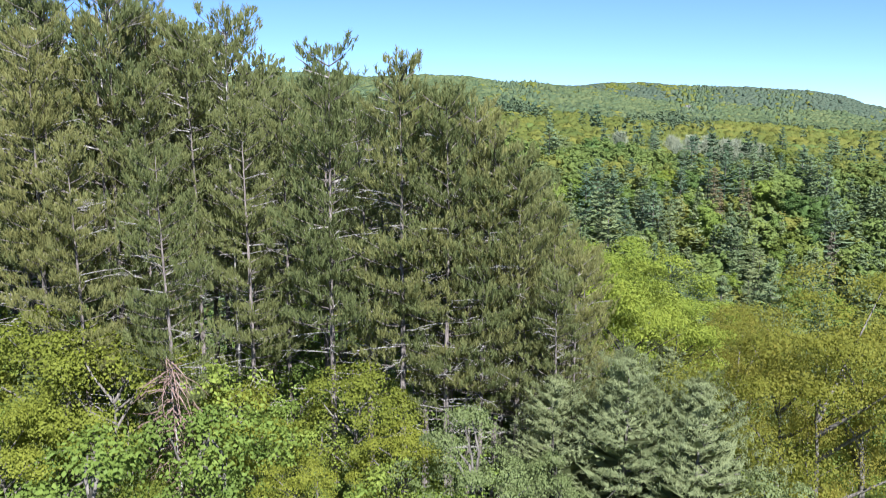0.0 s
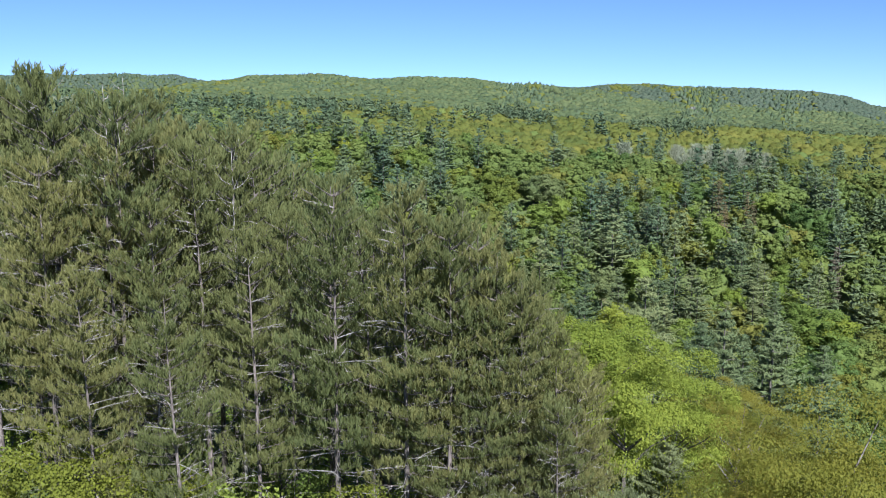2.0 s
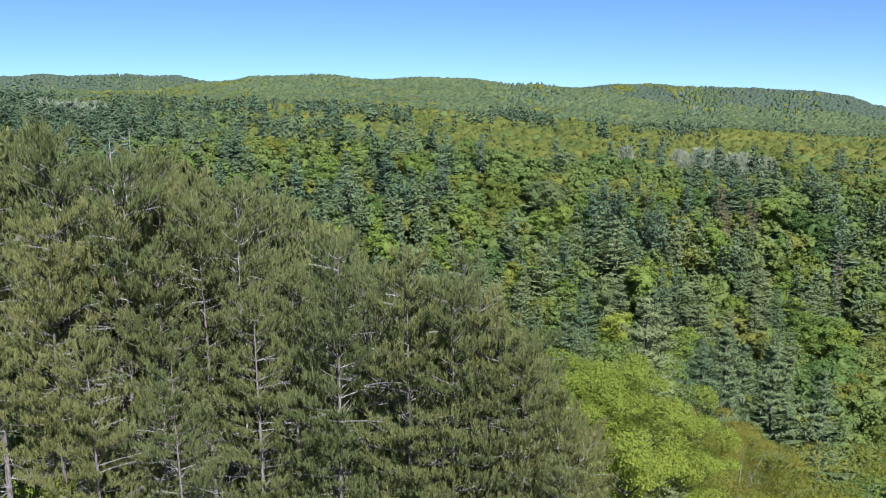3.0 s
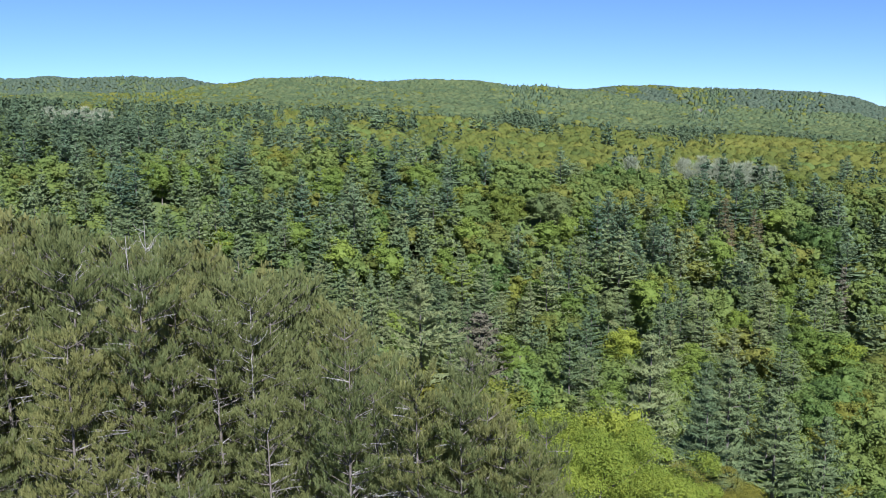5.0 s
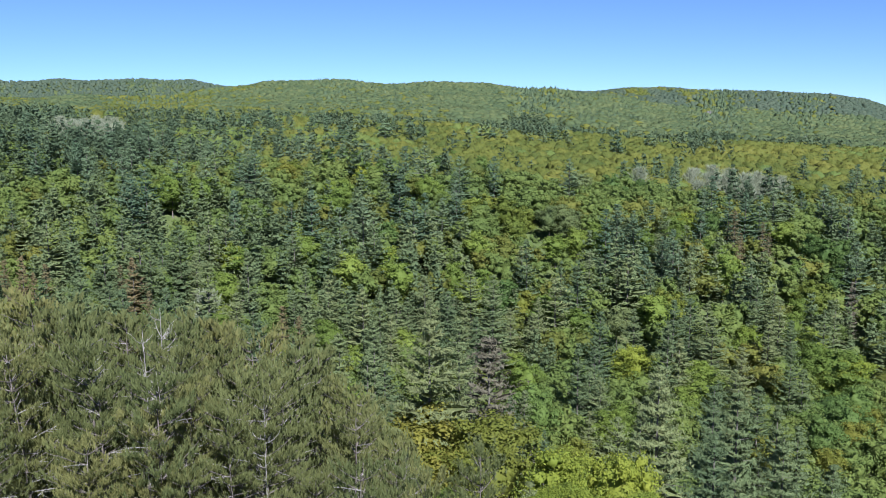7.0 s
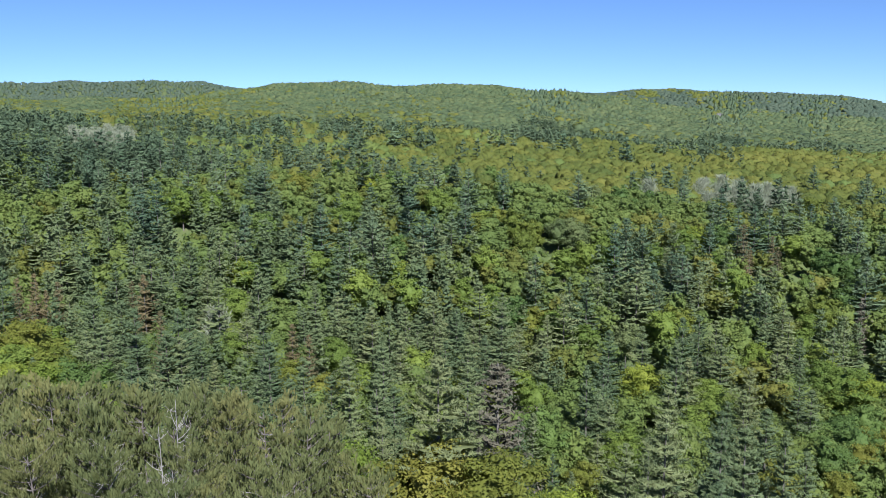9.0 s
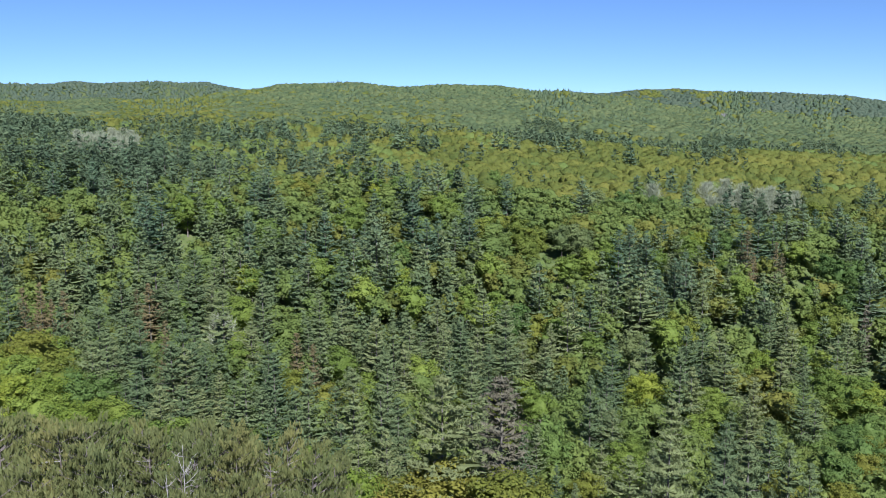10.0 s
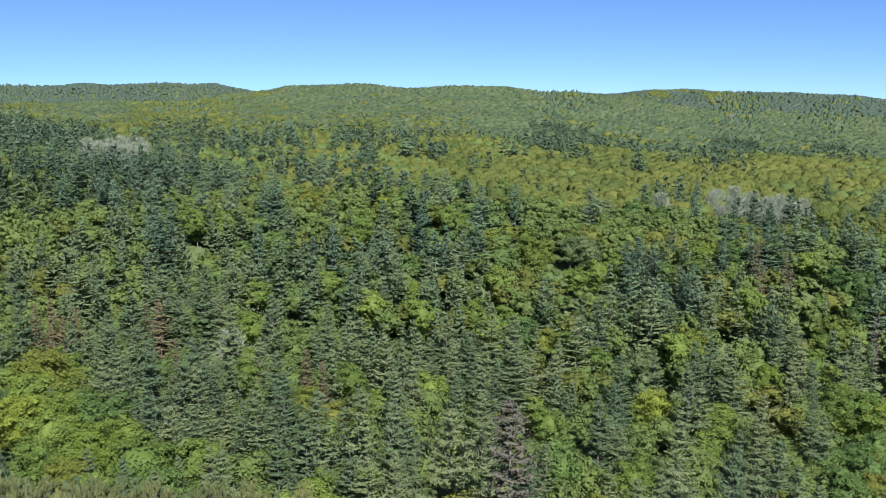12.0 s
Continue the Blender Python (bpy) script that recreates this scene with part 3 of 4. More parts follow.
for x, y, top, f in [(-10.5, 22.7, 2.5, 0), (-8.2, 21.1, 2.4, 1), (-10, 19.2, 1.2, 2), (-6.8, 18.1, -0.1, 0), (-4.8, 21.6, 0, 1), (-2.3, 22.2, 1.2, 2), (-3.5, 19.5, -0.3, 0), (-5.7, 23.2, 0.5, 1), (-1.1, 20.8, 0.1, 2), (-13, 21.6, 2.2, 0)]:
    near_tree("young_broadleaf", x, y, top, 8.0, "young broadleaf tree with bright yellow-green spring leaves", "broadleaf tree", 57 * f + x * 9, f, 1.2)
for x, y, top, f in [(9.7, 21.5, 3.7, 0), (9.6, 24, 2.3, 1), (11.3, 22.5, 3.8, 2), (12.8, 42.1, -1.8, 2), (14.6, 41.1, -2.9, 0), (16, 37.1, -3, 1), (12.3, 36.1, -0.7, 1)]:
    near_tree("young_oak", x, y, top, 18.0, "oak with young yellow-bronze leaves", "oak tree", 40 * x, f, 1.15)
for x, y, top, f in [(6.3, 30, 2.8, 0), (6.2, 37.1, 2.3, 1), (8.9, 38.1, 1, 0), (4.2, 36.1, 2.3, 1), (8.8, 33.5, 0.8, 0)]:
    near_tree("bright_maple", x, y, top, 16.0, "maple in bright lime-green spring leaf", "maple tree", 40 * x, f, 1.15)
for x, y, top, f in [(0.6, 18.2, 1.6, 0), (6.8, 17.8, 0.1, 1), (2.4, 19.5, 0, 0)]:
    near_tree("willow", x, y, top, 7.0, "willow shrub with small grey-green leaves", "willow", 40 * x, f, 1.0)
for x, y, top, f in [(4.2, 19.6, 2.5, 0), (5.7, 18.9, 2.0, 1), (2.7, 20.6, 1.5, 1), (2.7, 24.6, 1.2, 1), (4.5, 22.2, 0.9, 0), (7.7, 29.5, -0.3, 1)]:
    near_tree("young_white_pine", x, y, top, 10.0, "young white pine with soft grey-green needles", "pine tree", 40 * x, f, 1.25)

stock("sapling", 3, 4.0, lambda r: broadleaf(r, 4.0, 1.7, 16, 2400, 0.06, leaf_bright, 0.02, 4))
rng = np.random.default_rng(21)
for gy in np.arange(17, 32.5, 2.0):
    for gx in np.arange(-0.55 * gy - 2, 0.5 * gy + 1, 2.0):
        x, y = gx + rng.uniform(-0.8, 0.8), gy + rng.uniform(-0.8, 0.8)
        if rng.random() < 0.8 and not any((x - p) ** 2 + (y - q) ** 2 < 0.6 for p, q, r in NEAR):
            plant("sapling", "sapling", x, y, rng.uniform(0.45, 1.0), "leafy green sapling in the grove's undergrowth", "sapling", "saplings under the pines", rng.uniform(0, 360), rng.integers(3), 1.1)

# ---- the wooded valley, the plateau and the ridges ----
def pines(name, needles, spread, open_top=0.0, n=3):
    stock(name + "_close", n, 20.0, lambda r: white_pine(r, 20.0, 16, 8, 24, 3, 0.22, spread * r.uniform(0.85, 1.15), needles, open_top, 0.20, 0.55))
    stock(name + "_near", n, 20.0, lambda r: white_pine(r, 20.0, 15, 8, 16, 2, 0.27, spread * r.uniform(0.85, 1.15), needles, open_top, 0.26, 0.75))
    stock(name + "_mid", n, 20.0, lambda r: white_pine(r, 20.0, 14, 7, 10, 1, 0.42, spread * r.uniform(0.85, 1.15), needles, open_top, 0.32))
    stock(name + "_far", n, 20.0, lambda r: white_pine(r, 20.0, 13, 5, 3, 1, 0.95, spread * r.uniform(0.85, 1.15), needles, open_top))


def leafy(name, leaf, low=0.10, n=3):
    stock(name + "_close", 2, 14.0, lambda r: broadleaf(r, 14.0, r.uniform(4.4, 5.2), 64, 9000, 0.125, leaf, low, 5, 0.66, 0.45))
    stock(name + "_near", n, 14.0, lambda r: broadleaf(r, 14.0, r.uniform(4.2, 5.4), 42, 4000, 0.18, leaf, low, 4, 0.75, 0.44))
    stock(name + "_mid", n, 14.0, lambda r: broadleaf(r, 14.0, r.uniform(4.2, 5.4), 30, 2200, 0.25, leaf, low, 4, 0.80, 0.52))
    stock(name + "_far", n, 14.0, lambda r: broadleaf(r, 14.0, r.uniform(4.2, 5.4), 18, 700, 0.42, leaf, low, 3, 0.95, 0.6))


pines("pine", white_needles, 0.30, 0.0, 5)
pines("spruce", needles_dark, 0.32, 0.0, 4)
pines("light_pine", needles_light, 0.30, 0.1, 2)
pines("dead_pine", needles_dead, 0.19, 0.0, 1)
pines("rusty_pine", needles_rust, 0.20, 0.0, 2)
leafy("leaf", leaf_bright)
leafy("lime", leaf_lime, n=2)
leafy("green", leaf_deep)
leafy("oak", leaf_oak)
leafy("pale", leaf_willow)
leafy("bronze", leaf_olive, n=2)
stock("bare_near", 2, 13.0, lambda r: bare_tree(r, 13.0, 4.8, 900, 0.075))
STOCK["bare_mid"] = STOCK["bare_far"] = STOCK["bare_near"]
WORDS = {"pine": ("white_pine", 20.0, "white pine with tiered blue-green boughs", "pine tree"),
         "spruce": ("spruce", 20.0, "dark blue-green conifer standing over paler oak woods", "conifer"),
         "light_pine": ("white_pine", 20.0, "broad white pine with pale yellow-green boughs", "pine tree"),
         "dead_pine": ("dead_pine", 20.0, "dead pine with grey-brown needles among living pines", "pine tree"),
         "rusty_pine": ("hemlock", 20.0, "thin conifer with rusty brown-green needles", "conifer"),
         "leaf": ("maple", 14.0, "maple in bright yellow-green leaf among pines", "maple tree"),
         "lime": ("maple", 14.0, "round maple in fresh lime-green leaf below the pines", "maple tree"),
         "green": ("broadleaf_tree", 14.0, "broadleaf tree in deep fresh green leaf", "broadleaf tree"),
         "oak": ("oak", 14.0, "oak with young olive-yellow leaves among pines", "oak tree"),
         "bronze": ("oak", 14.0, "broad oak with olive-bronze young leaves below the pines", "oak tree"),
         "pale": ("aspen", 14.0, "aspen with pale grey-green young leaves", "aspen tree"),
         "bare": ("bare_tree", 13.0, "leafless pale grey tree among green woods", "bare tree")}


def grow(kind, x, y, h, wide, turn, single=False):
    name, full, label, category = WORDS[kind]
    lod = "_close" if y < 96 and kind != "bare" and (single or kind.endswith("pine")) else "_near" if y < 190 else "_mid" if y < 420 else "_far"
    plant(kind + lod, name, x, y, h / full, label, category, category + "s of the valley woods", turn, int(turn * 7.7), wide)


def stand(kind, trees):
    for x, y, h, wide in trees:
        # beyond 215 m the same pines take the darker, bluer needles
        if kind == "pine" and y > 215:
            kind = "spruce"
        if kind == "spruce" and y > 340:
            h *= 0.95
        NEAR.append((x, y, 5.0 if kind in ("bare", "pale") else 2.6 if y < 300 else 2.2))
        if kind in ("light_pine", "dead_pine", "pale", "leaf"):
            NEAR.append((x * 0.95, y * 0.95, 2.6))
        if kind in ("light_pine", "dead_pine") or (kind in ("bronze", "leaf") and y < 80):
            NEAR.extend((x * k, y * k, 4.2) for k in (0.92, 0.85, 0.78))
        grow(kind, x, y, h, wide, (x * 37.7 + y * 11.3) % 360, True)


# the olive oaks and lime maples at the foot of the slope
stand("light_pine", [(-3.1, 77.8, 22.9, 1.25)])
stand("dead_pine", [(3.3, 111.8, 26.4, 1.3)])
stand("bronze", [(-3.4, 75.9, 14.2, 1.3), (1.8, 73.9, 13.8, 1.25), (-7.2, 77.9, 13.0, 1.2)])
stand("lime", [(11.0, 58.0, 11.9, 0.75), (8.1, 67.8, 11.9, 1.0), (-8.8, 49.7, 11.4, 0.9)])
stand("lime", [(33.1, 168.5, 12, 1.0), (63.1, 192.5, 10, 1.0), (76.2, 185, 11, 1.0), (79.4, 177, 12, 1.1), (46.9, 172.5, 9, 0.9), (-55.3, 207.5, 10, 1.0), (-16.9, 210, 12, 1.1), (5.3, 203, 11, 0.9),
               (63, 250.5, 12, 0.9), (-32.2, 282, 10, 0.9), (-39.7, 264.5, 9, 0.8), (-77.1, 141.5, 12, 1.1), (-59.7, 124, 12, 1.1), (-66.5, 129.5, 12, 1.0), (-54.7, 122, 11, 0.9), (-71.4, 127, 12, 1.1)])
stand("bronze", [(-77.7, 147.0, 14.0, 1.1)])
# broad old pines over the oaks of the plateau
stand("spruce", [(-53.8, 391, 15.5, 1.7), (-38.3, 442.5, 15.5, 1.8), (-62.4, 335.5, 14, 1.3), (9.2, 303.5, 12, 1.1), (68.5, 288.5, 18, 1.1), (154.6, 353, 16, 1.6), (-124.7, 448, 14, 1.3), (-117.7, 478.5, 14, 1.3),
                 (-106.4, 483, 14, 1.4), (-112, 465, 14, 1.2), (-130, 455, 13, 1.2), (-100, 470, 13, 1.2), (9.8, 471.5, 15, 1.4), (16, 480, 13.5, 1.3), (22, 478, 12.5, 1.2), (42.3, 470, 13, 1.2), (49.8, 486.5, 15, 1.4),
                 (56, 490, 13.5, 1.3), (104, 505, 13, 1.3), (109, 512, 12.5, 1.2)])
stand("pine", [
    (20, 53.2, 13.8, 1.15), (24.4, 56, 12.6, 1.15), (17.7, 60, 14.2, 1.15), (16.3, 71.9, 20.4, 1.15), (27.2, 84.9, 22.5, 1.15), (-35.2, 110.7, 14.3, 1.26),
    (23.2, 111.7, 18.3, 1.06), (20.5, 113.1, 16.8, 1.06), (-16.1, 114.5, 14.2, 1.15), (-18.7, 116.4, 14.7, 1.16), (26.7, 117.7, 17.9, 1), (-12.7, 119.1, 13.8, 1.02),
    (44, 119.9, 18.7, 1.1), (2.6, 120.5, 14.4, 1.26), (-40, 120.7, 11.2, 1.01), (35.2, 120.7, 19.9, 0.97), (47.4, 120.9, 15.9, 1.16), (-30.1, 121.1, 13.4, 1.21),
    (-26.4, 123.5, 16.3, 1.2), (-13.9, 123.7, 18.7, 0.98), (39.1, 125, 14.4, 0.99), (-18.4, 126.6, 19.7, 1.23), (-47.9, 127.2, 14.1, 1.13), (-25.3, 127.3, 18.7, 1.15)])
stand("pine", [
    (-44.6, 127.8, 14.2, 1.15), (-35, 128.1, 17.6, 1.17), (7, 128.2, 13.4, 0.97), (-33.1, 130.3, 14.3, 1.31), (-21.7, 130.7, 15.4, 1.08), (-37.6, 130.9, 14.6, 1.15),
    (-12.2, 131.8, 14.5, 1.33), (-31.7, 133, 19.1, 1.03), (-53.7, 133.2, 13.7, 1.27), (30.4, 133.2, 19, 1.34), (46.2, 134.7, 17.2, 1.31), (1.1, 134.9, 15.2, 1.18),
    (-47, 136.9, 16.9, 1.08), (-49.4, 137.4, 17.4, 1.23), (-62.6, 137.6, 15.8, 1.21), (-60.3, 138.1, 17.8, 1.21), (-48.6, 141, 20.1, 1.16), (18.8, 141.3, 18.9, 0.97),
    (22.6, 141.4, 13.6, 1), (-0.8, 141.6, 16.2, 1.14), (-14.9, 142.8, 18.5, 1.18), (21, 143.2, 14.6, 1.26), (-56.6, 143.3, 18.5, 1.13), (-46.7, 146.4, 14.6, 1.01)])
stand("pine", [
    (-36.4, 149, 17.5, 1.14), (47.3, 149.9, 15.7, 1.03), (44.6, 150.4, 13.3, 1.05), (-0.8, 152.4, 17.6, 1.24), (-50.5, 152.6, 16.4, 1.31), (23.3, 153.3, 17.6, 1.07),
    (-68.2, 153.7, 19.6, 1.03), (60.4, 153.7, 15.2, 1.23), (-64.7, 157.5, 16.2, 1.23), (-13.5, 160.1, 15.4, 1.05), (-88.5, 160.8, 19, 1.12), (-42.5, 161.4, 15.2, 1.03),
    (-15.7, 161.9, 19, 1.01), (38.3, 162.4, 20, 0.97), (-5.1, 162.6, 14.1, 1.05), (40.6, 162.7, 16.8, 1.23), (61.7, 163.2, 17.5, 0.97), (-77.3, 163.9, 14.2, 1.2),
    (2.4, 164.2, 15.4, 1.09), (5.6, 164.6, 19, 1.33), (-49.1, 166.4, 19.7, 1.3), (-19.4, 166.4, 18.1, 1.2), (26.6, 168.8, 18.1, 1.17), (-6.5, 172.2, 16.2, 1.05)])
stand("pine", [
    (-13.4, 173.1, 16.1, 1.19), (-34.2, 174.3, 13.3, 1.13), (50.1, 174.8, 17.4, 1.31), (-43.5, 175.4, 20.3, 1.04), (14.1, 176.1, 13.9, 1.26), (-11.4, 177.2, 13.5, 1.28),
    (9.6, 178.1, 13.9, 0.98), (-73.8, 178.2, 16.4, 1.17), (0.3, 178.6, 13.6, 1.05), (-27.9, 178.7, 15.6, 1.24), (43.3, 179.5, 18.3, 1.1), (-3.3, 180.2, 14.8, 1.21),
    (-46.3, 181.4, 13.3, 1.29), (-65.5, 181.6, 15.3, 1.3), (15.7, 181.7, 15.4, 1), (35.9, 182.9, 13.9, 1.27), (51.2, 183.3, 17.4, 1.18), (64.4, 183.6, 15.7, 1.12),
    (-33.5, 184.2, 15.6, 1.13), (-8.2, 184.4, 15.9, 1.03), (6.3, 185.2, 18, 1.16), (-69, 185.3, 19.5, 1.33), (69.8, 185.7, 15.1, 1.24), (48.3, 185.8, 16.9, 1.11)])
stand("pine", [
    (1.5, 186, 19.5, 1.26), (-57.7, 187.7, 14.5, 1.19), (-62.7, 187.8, 14.8, 1.16), (-61.5, 188.8, 19.6, 1.11), (-104.7, 189.7, 18.9, 1.14), (20, 190, 17, 1.34),
    (78.6, 190.2, 15.9, 1.27), (-91.2, 190.8, 19.4, 1.2), (83.2, 195.8, 16, 0.97), (71.2, 196.8, 14.6, 1.29), (25.7, 197.1, 18.1, 1.27), (-68.3, 197.3, 14.2, 1),
    (-60, 198, 15.2, 1.1), (22.2, 199, 17, 0.98), (-89.9, 199.6, 17.9, 1.11), (67.6, 201.8, 16.8, 1.13), (-28.6, 202, 14.1, 1.32), (-31.3, 202.7, 16.3, 1.32),
    (14.7, 203.4, 19.5, 1), (72.2, 203.8, 14.7, 0.97), (-59.6, 204.6, 17.9, 1.02), (38.4, 204.6, 20.2, 1.3), (-23.6, 204.7, 13.6, 1.32), (67.2, 205.1, 18.8, 1.1)])
stand("pine", [
    (-80.9, 206.7, 13.8, 1.29), (-56.2, 206.7, 16.7, 1.21), (36.3, 206.8, 13.6, 0.98), (44.6, 208.5, 13.6, 1), (32.7, 209.2, 14.9, 1.2), (-40.6, 209.8, 13.6, 1.11),
    (30.1, 210, 15.7, 1.18), (-108.6, 210.1, 13.4, 1.16), (13.9, 210.3, 14.7, 1.23), (-88.4, 210.6, 15.7, 1.23), (-21.5, 211.8, 19.5, 1.04), (54.7, 212.2, 16.7, 1.18),
    (44.5, 215.4, 16, 1.09), (-30.5, 216.8, 17.8, 1.26), (-56.9, 218.4, 18.3, 0.96), (51.9, 218.4, 19.1, 1.01), (53.5, 218.8, 14.7, 1.01), (-43.1, 220.4, 15.9, 1.15),
    (-83.6, 221.2, 20, 1.2), (-38.2, 221.7, 19, 1.24), (-25.4, 222.5, 19.3, 1.15), (99.1, 222.7, 19.3, 1.29), (50.7, 224.9, 14.6, 1.23), (-12.8, 228.9, 17.6, 1.24)])
stand("pine", [
    (37.2, 230.9, 18.3, 1.07), (-29.5, 231.3, 13.5, 1.04), (-83.7, 232.2, 19.1, 1.02), (-10.1, 234.5, 16.9, 1.04), (40.8, 234.8, 18.2, 1.2), (-5.7, 237.8, 14.4, 1.34),
    (45.8, 237.9, 15.7, 1.06), (-102.9, 242, 19.2, 1.06), (-94.1, 243.9, 19.2, 0.99), (-17.5, 244, 17, 1.24), (-1.9, 244.3, 13.1, 1.22), (66.1, 246.8, 15.6, 1.06),
    (-71.9, 247.2, 19.5, 1.03), (-1.9, 248.7, 18.7, 1.05), (-121, 250, 16.9, 1.11), (74.8, 250.7, 17.7, 1.19), (108.5, 251.2, 19.1, 1.22), (80.1, 252.8, 17.6, 1.08),
    (53.4, 252.8, 13.5, 1.19), (84.2, 253, 16.8, 1.17), (-82.1, 254.3, 18.2, 1.17), (-96.6, 257.6, 18.9, 1.11), (-112.7, 257.7, 17.8, 1.07), (106.7, 258.3, 16.9, 1.21)])
stand("pine", [
    (-65.5, 259.9, 15.9, 1.25), (-61.5, 261.5, 17.7, 1.27), (91.4, 262.9, 16, 1.29), (-104.6, 263, 17.2, 1.03), (106, 263, 18.3, 1.22), (96.7, 264.2, 16.8, 1.33),
    (-64.4, 266.9, 18.7, 1.21), (-1.2, 267.1, 18.1, 1.27), (72.9, 270, 13.8, 1.11), (75.6, 271.3, 16.6, 1.32), (103.9, 274.4, 12.9, 1.09), (-77.6, 277.3, 17.8, 1.04),
    (9.7, 277.5, 16.2, 1.09), (-96.2, 278.6, 14.1, 1.24), (33.4, 281.2, 17.4, 1.3), (-12.1, 283.4, 19.4, 1.28), (66.6, 285.1, 15.2, 1.04), (-134.2, 286.4, 17.9, 1),
    (-90, 287.9, 15.4, 0.99), (-128.5, 288.3, 16.1, 1.01), (-102.2, 289, 18.9, 1.18), (-119.1, 291.1, 18.3, 1.18), (-19, 292.8, 16.5, 1.31), (-122.9, 307.6, 16, 1.01)])
stand("pine", [
    (-93.1, 315.2, 17.1, 1.32), (138.3, 320.1, 16.1, 1.01), (-59.3, 324.7, 17.2, 1.1), (-150.9, 329.1, 13.2, 1.12), (-111.6, 340, 12.7, 1.23), (-166.8, 340.5, 17.5, 1.33),
    (-115.7, 343.1, 15.7, 1.26), (-184.6, 359.7, 15, 1.15), (-96, 360.6, 14.4, 1.24), (-196, 363.4, 15.3, 1.18), (162.8, 371, 15.6, 1.26), (88.8, 374.3, 13.3, 1.06),
    (142.6, 376.2, 17, 1.07), (-78, 380.8, 17.4, 1.11), (-169.7, 399.4, 12.8, 1.04), (-108.9, 399.5, 13.6, 1.2), (-50.7, 405.8, 16.5, 1.16), (-149.7, 418.5, 16.6, 0.97),
    (-56.5, 420.6, 15.9, 1.21), (-55.2, 430.5, 12.1, 1.16), (78.2, 457.3, 18.1, 1.01), (-70.6, 460.4, 14.8, 1), (-226.1, 472.3, 16, 1.07), (-222.4, 480.6, 13.4, 1.08)])
stand("pine", [
    (-37.4, 485.8, 13.9, 1.1), (-82.4, 487, 15, 1.03), (-106.3, 490.3, 17.5, 1.23), (-148.4, 499.5, 15.1, 1.33), (-141.5, 503.5, 16.2, 1.26), (-257.5, 512.9, 11.3, 1.33),
    (-193, 515, 12.6, 1.17), (-103.3, 531.1, 14, 1.16), (-50.4, 543.2, 12.3, 1.24), (-141.8, 548.2, 11.5, 1.03), (14.9, 548.8, 13.6, 1.1), (-49.4, 552.3, 16.4, 1.11),
    (55.3, 557.1, 13.3, 1.21), (226, 566.1, 13.1, 1.25), (89.5, 569.5, 14, 1.3), (-133.8, 574.9, 11.5, 1.07), (-141.6, 576.6, 12, 1.29), (-128.8, 577.3, 13.7, 1.28),
    (19.4, 580.3, 14.2, 0.99), (62.5, 593.3, 12.6, 1.03), (6.8, 598.4, 12.4, 1.19), (-165, 601.4, 10.9, 1.1), (-326.6, 619.2, 12, 1.21), (40.2, 621.4, 14.4, 0.99)])
stand("pine", [
    (32.8, 628.5, 15.6, 1.05), (116.8, 638.5, 15.5, 1.16), (57.4, 639.2, 11.2, 1.15), (-67.7, 643.5, 12.9, 0.99), (199.9, 645.3, 12.4, 1.06), (11.9, 669.8, 11.4, 1.18),
    (199.6, 708.3, 11.8, 1.28), (-83.7, 711.1, 11.4, 1.09), (205.6, 713.8, 10.8, 1.21), (144, 714.7, 9.9, 1.18), (152.4, 723, 10.4, 1.25), (116, 734.1, 9.5, 0.98)])
stand("light_pine", [
    (49.6, 154.5, 18.4, 1.18)])
stand("dead_pine", [
    (92.1, 208.2, 15.4, 0.85)])
stand("rusty_pine", [
    (-54.7, 150.1, 16.7, 0.79), (-30.2, 158.2, 13.9, 0.88), (-86.7, 163.2, 16.5, 0.89), (-34.6, 164.5, 13.3, 1.04), (-85.2, 165.1, 11.6, 0.87), (-83.6, 167.8, 13.2, 0.89),
    (-81.3, 168, 15.1, 1.01), (-87.6, 171.6, 14.9, 1), (-67.7, 177.3, 15.2, 1.06), (-72.3, 182.7, 11.2, 0.84), (81.1, 235.3, 13.8, 0.84), (74.8, 238.8, 11.6, 0.93),
    (74.8, 244.9, 15.2, 1.04), (83.2, 246.6, 11.6, 0.82)])
stand("leaf", [
    (-52.8, 108.4, 9.8, 1.09), (-23.8, 111.7, 10.1, 1.38), (-64, 117.2, 10.9, 1.01), (-49.3, 119.3, 12.6, 1.31), (-24.4, 120.8, 8.9, 0.99), (-42.6, 123.6, 11.6, 1.07),
    (-61.8, 124.7, 10.6, 1.24), (-65.3, 125.1, 11.6, 1.06), (-32.4, 126.7, 9.3, 1.14), (-69.2, 127.6, 10.9, 1.15), (-58.8, 127.7, 10, 1.06), (-57, 131.8, 9.1, 1.3),
    (23.7, 135.9, 10.1, 1.1), (25.6, 136.9, 10.9, 1.18), (-74.4, 138.1, 12.4, 1.21), (-82.4, 147.7, 10.8, 1.32), (39.8, 153.9, 9.4, 1.08), (-78.8, 155.1, 11.8, 1.22),
    (11.6, 157.1, 10, 1.01), (-20.2, 161.8, 8.6, 1.15), (44.8, 161.8, 10.9, 1.36), (-45.4, 163.5, 10.8, 1.25), (10, 165.3, 9.2, 1.18), (-10.8, 167.7, 10.6, 1.2)])
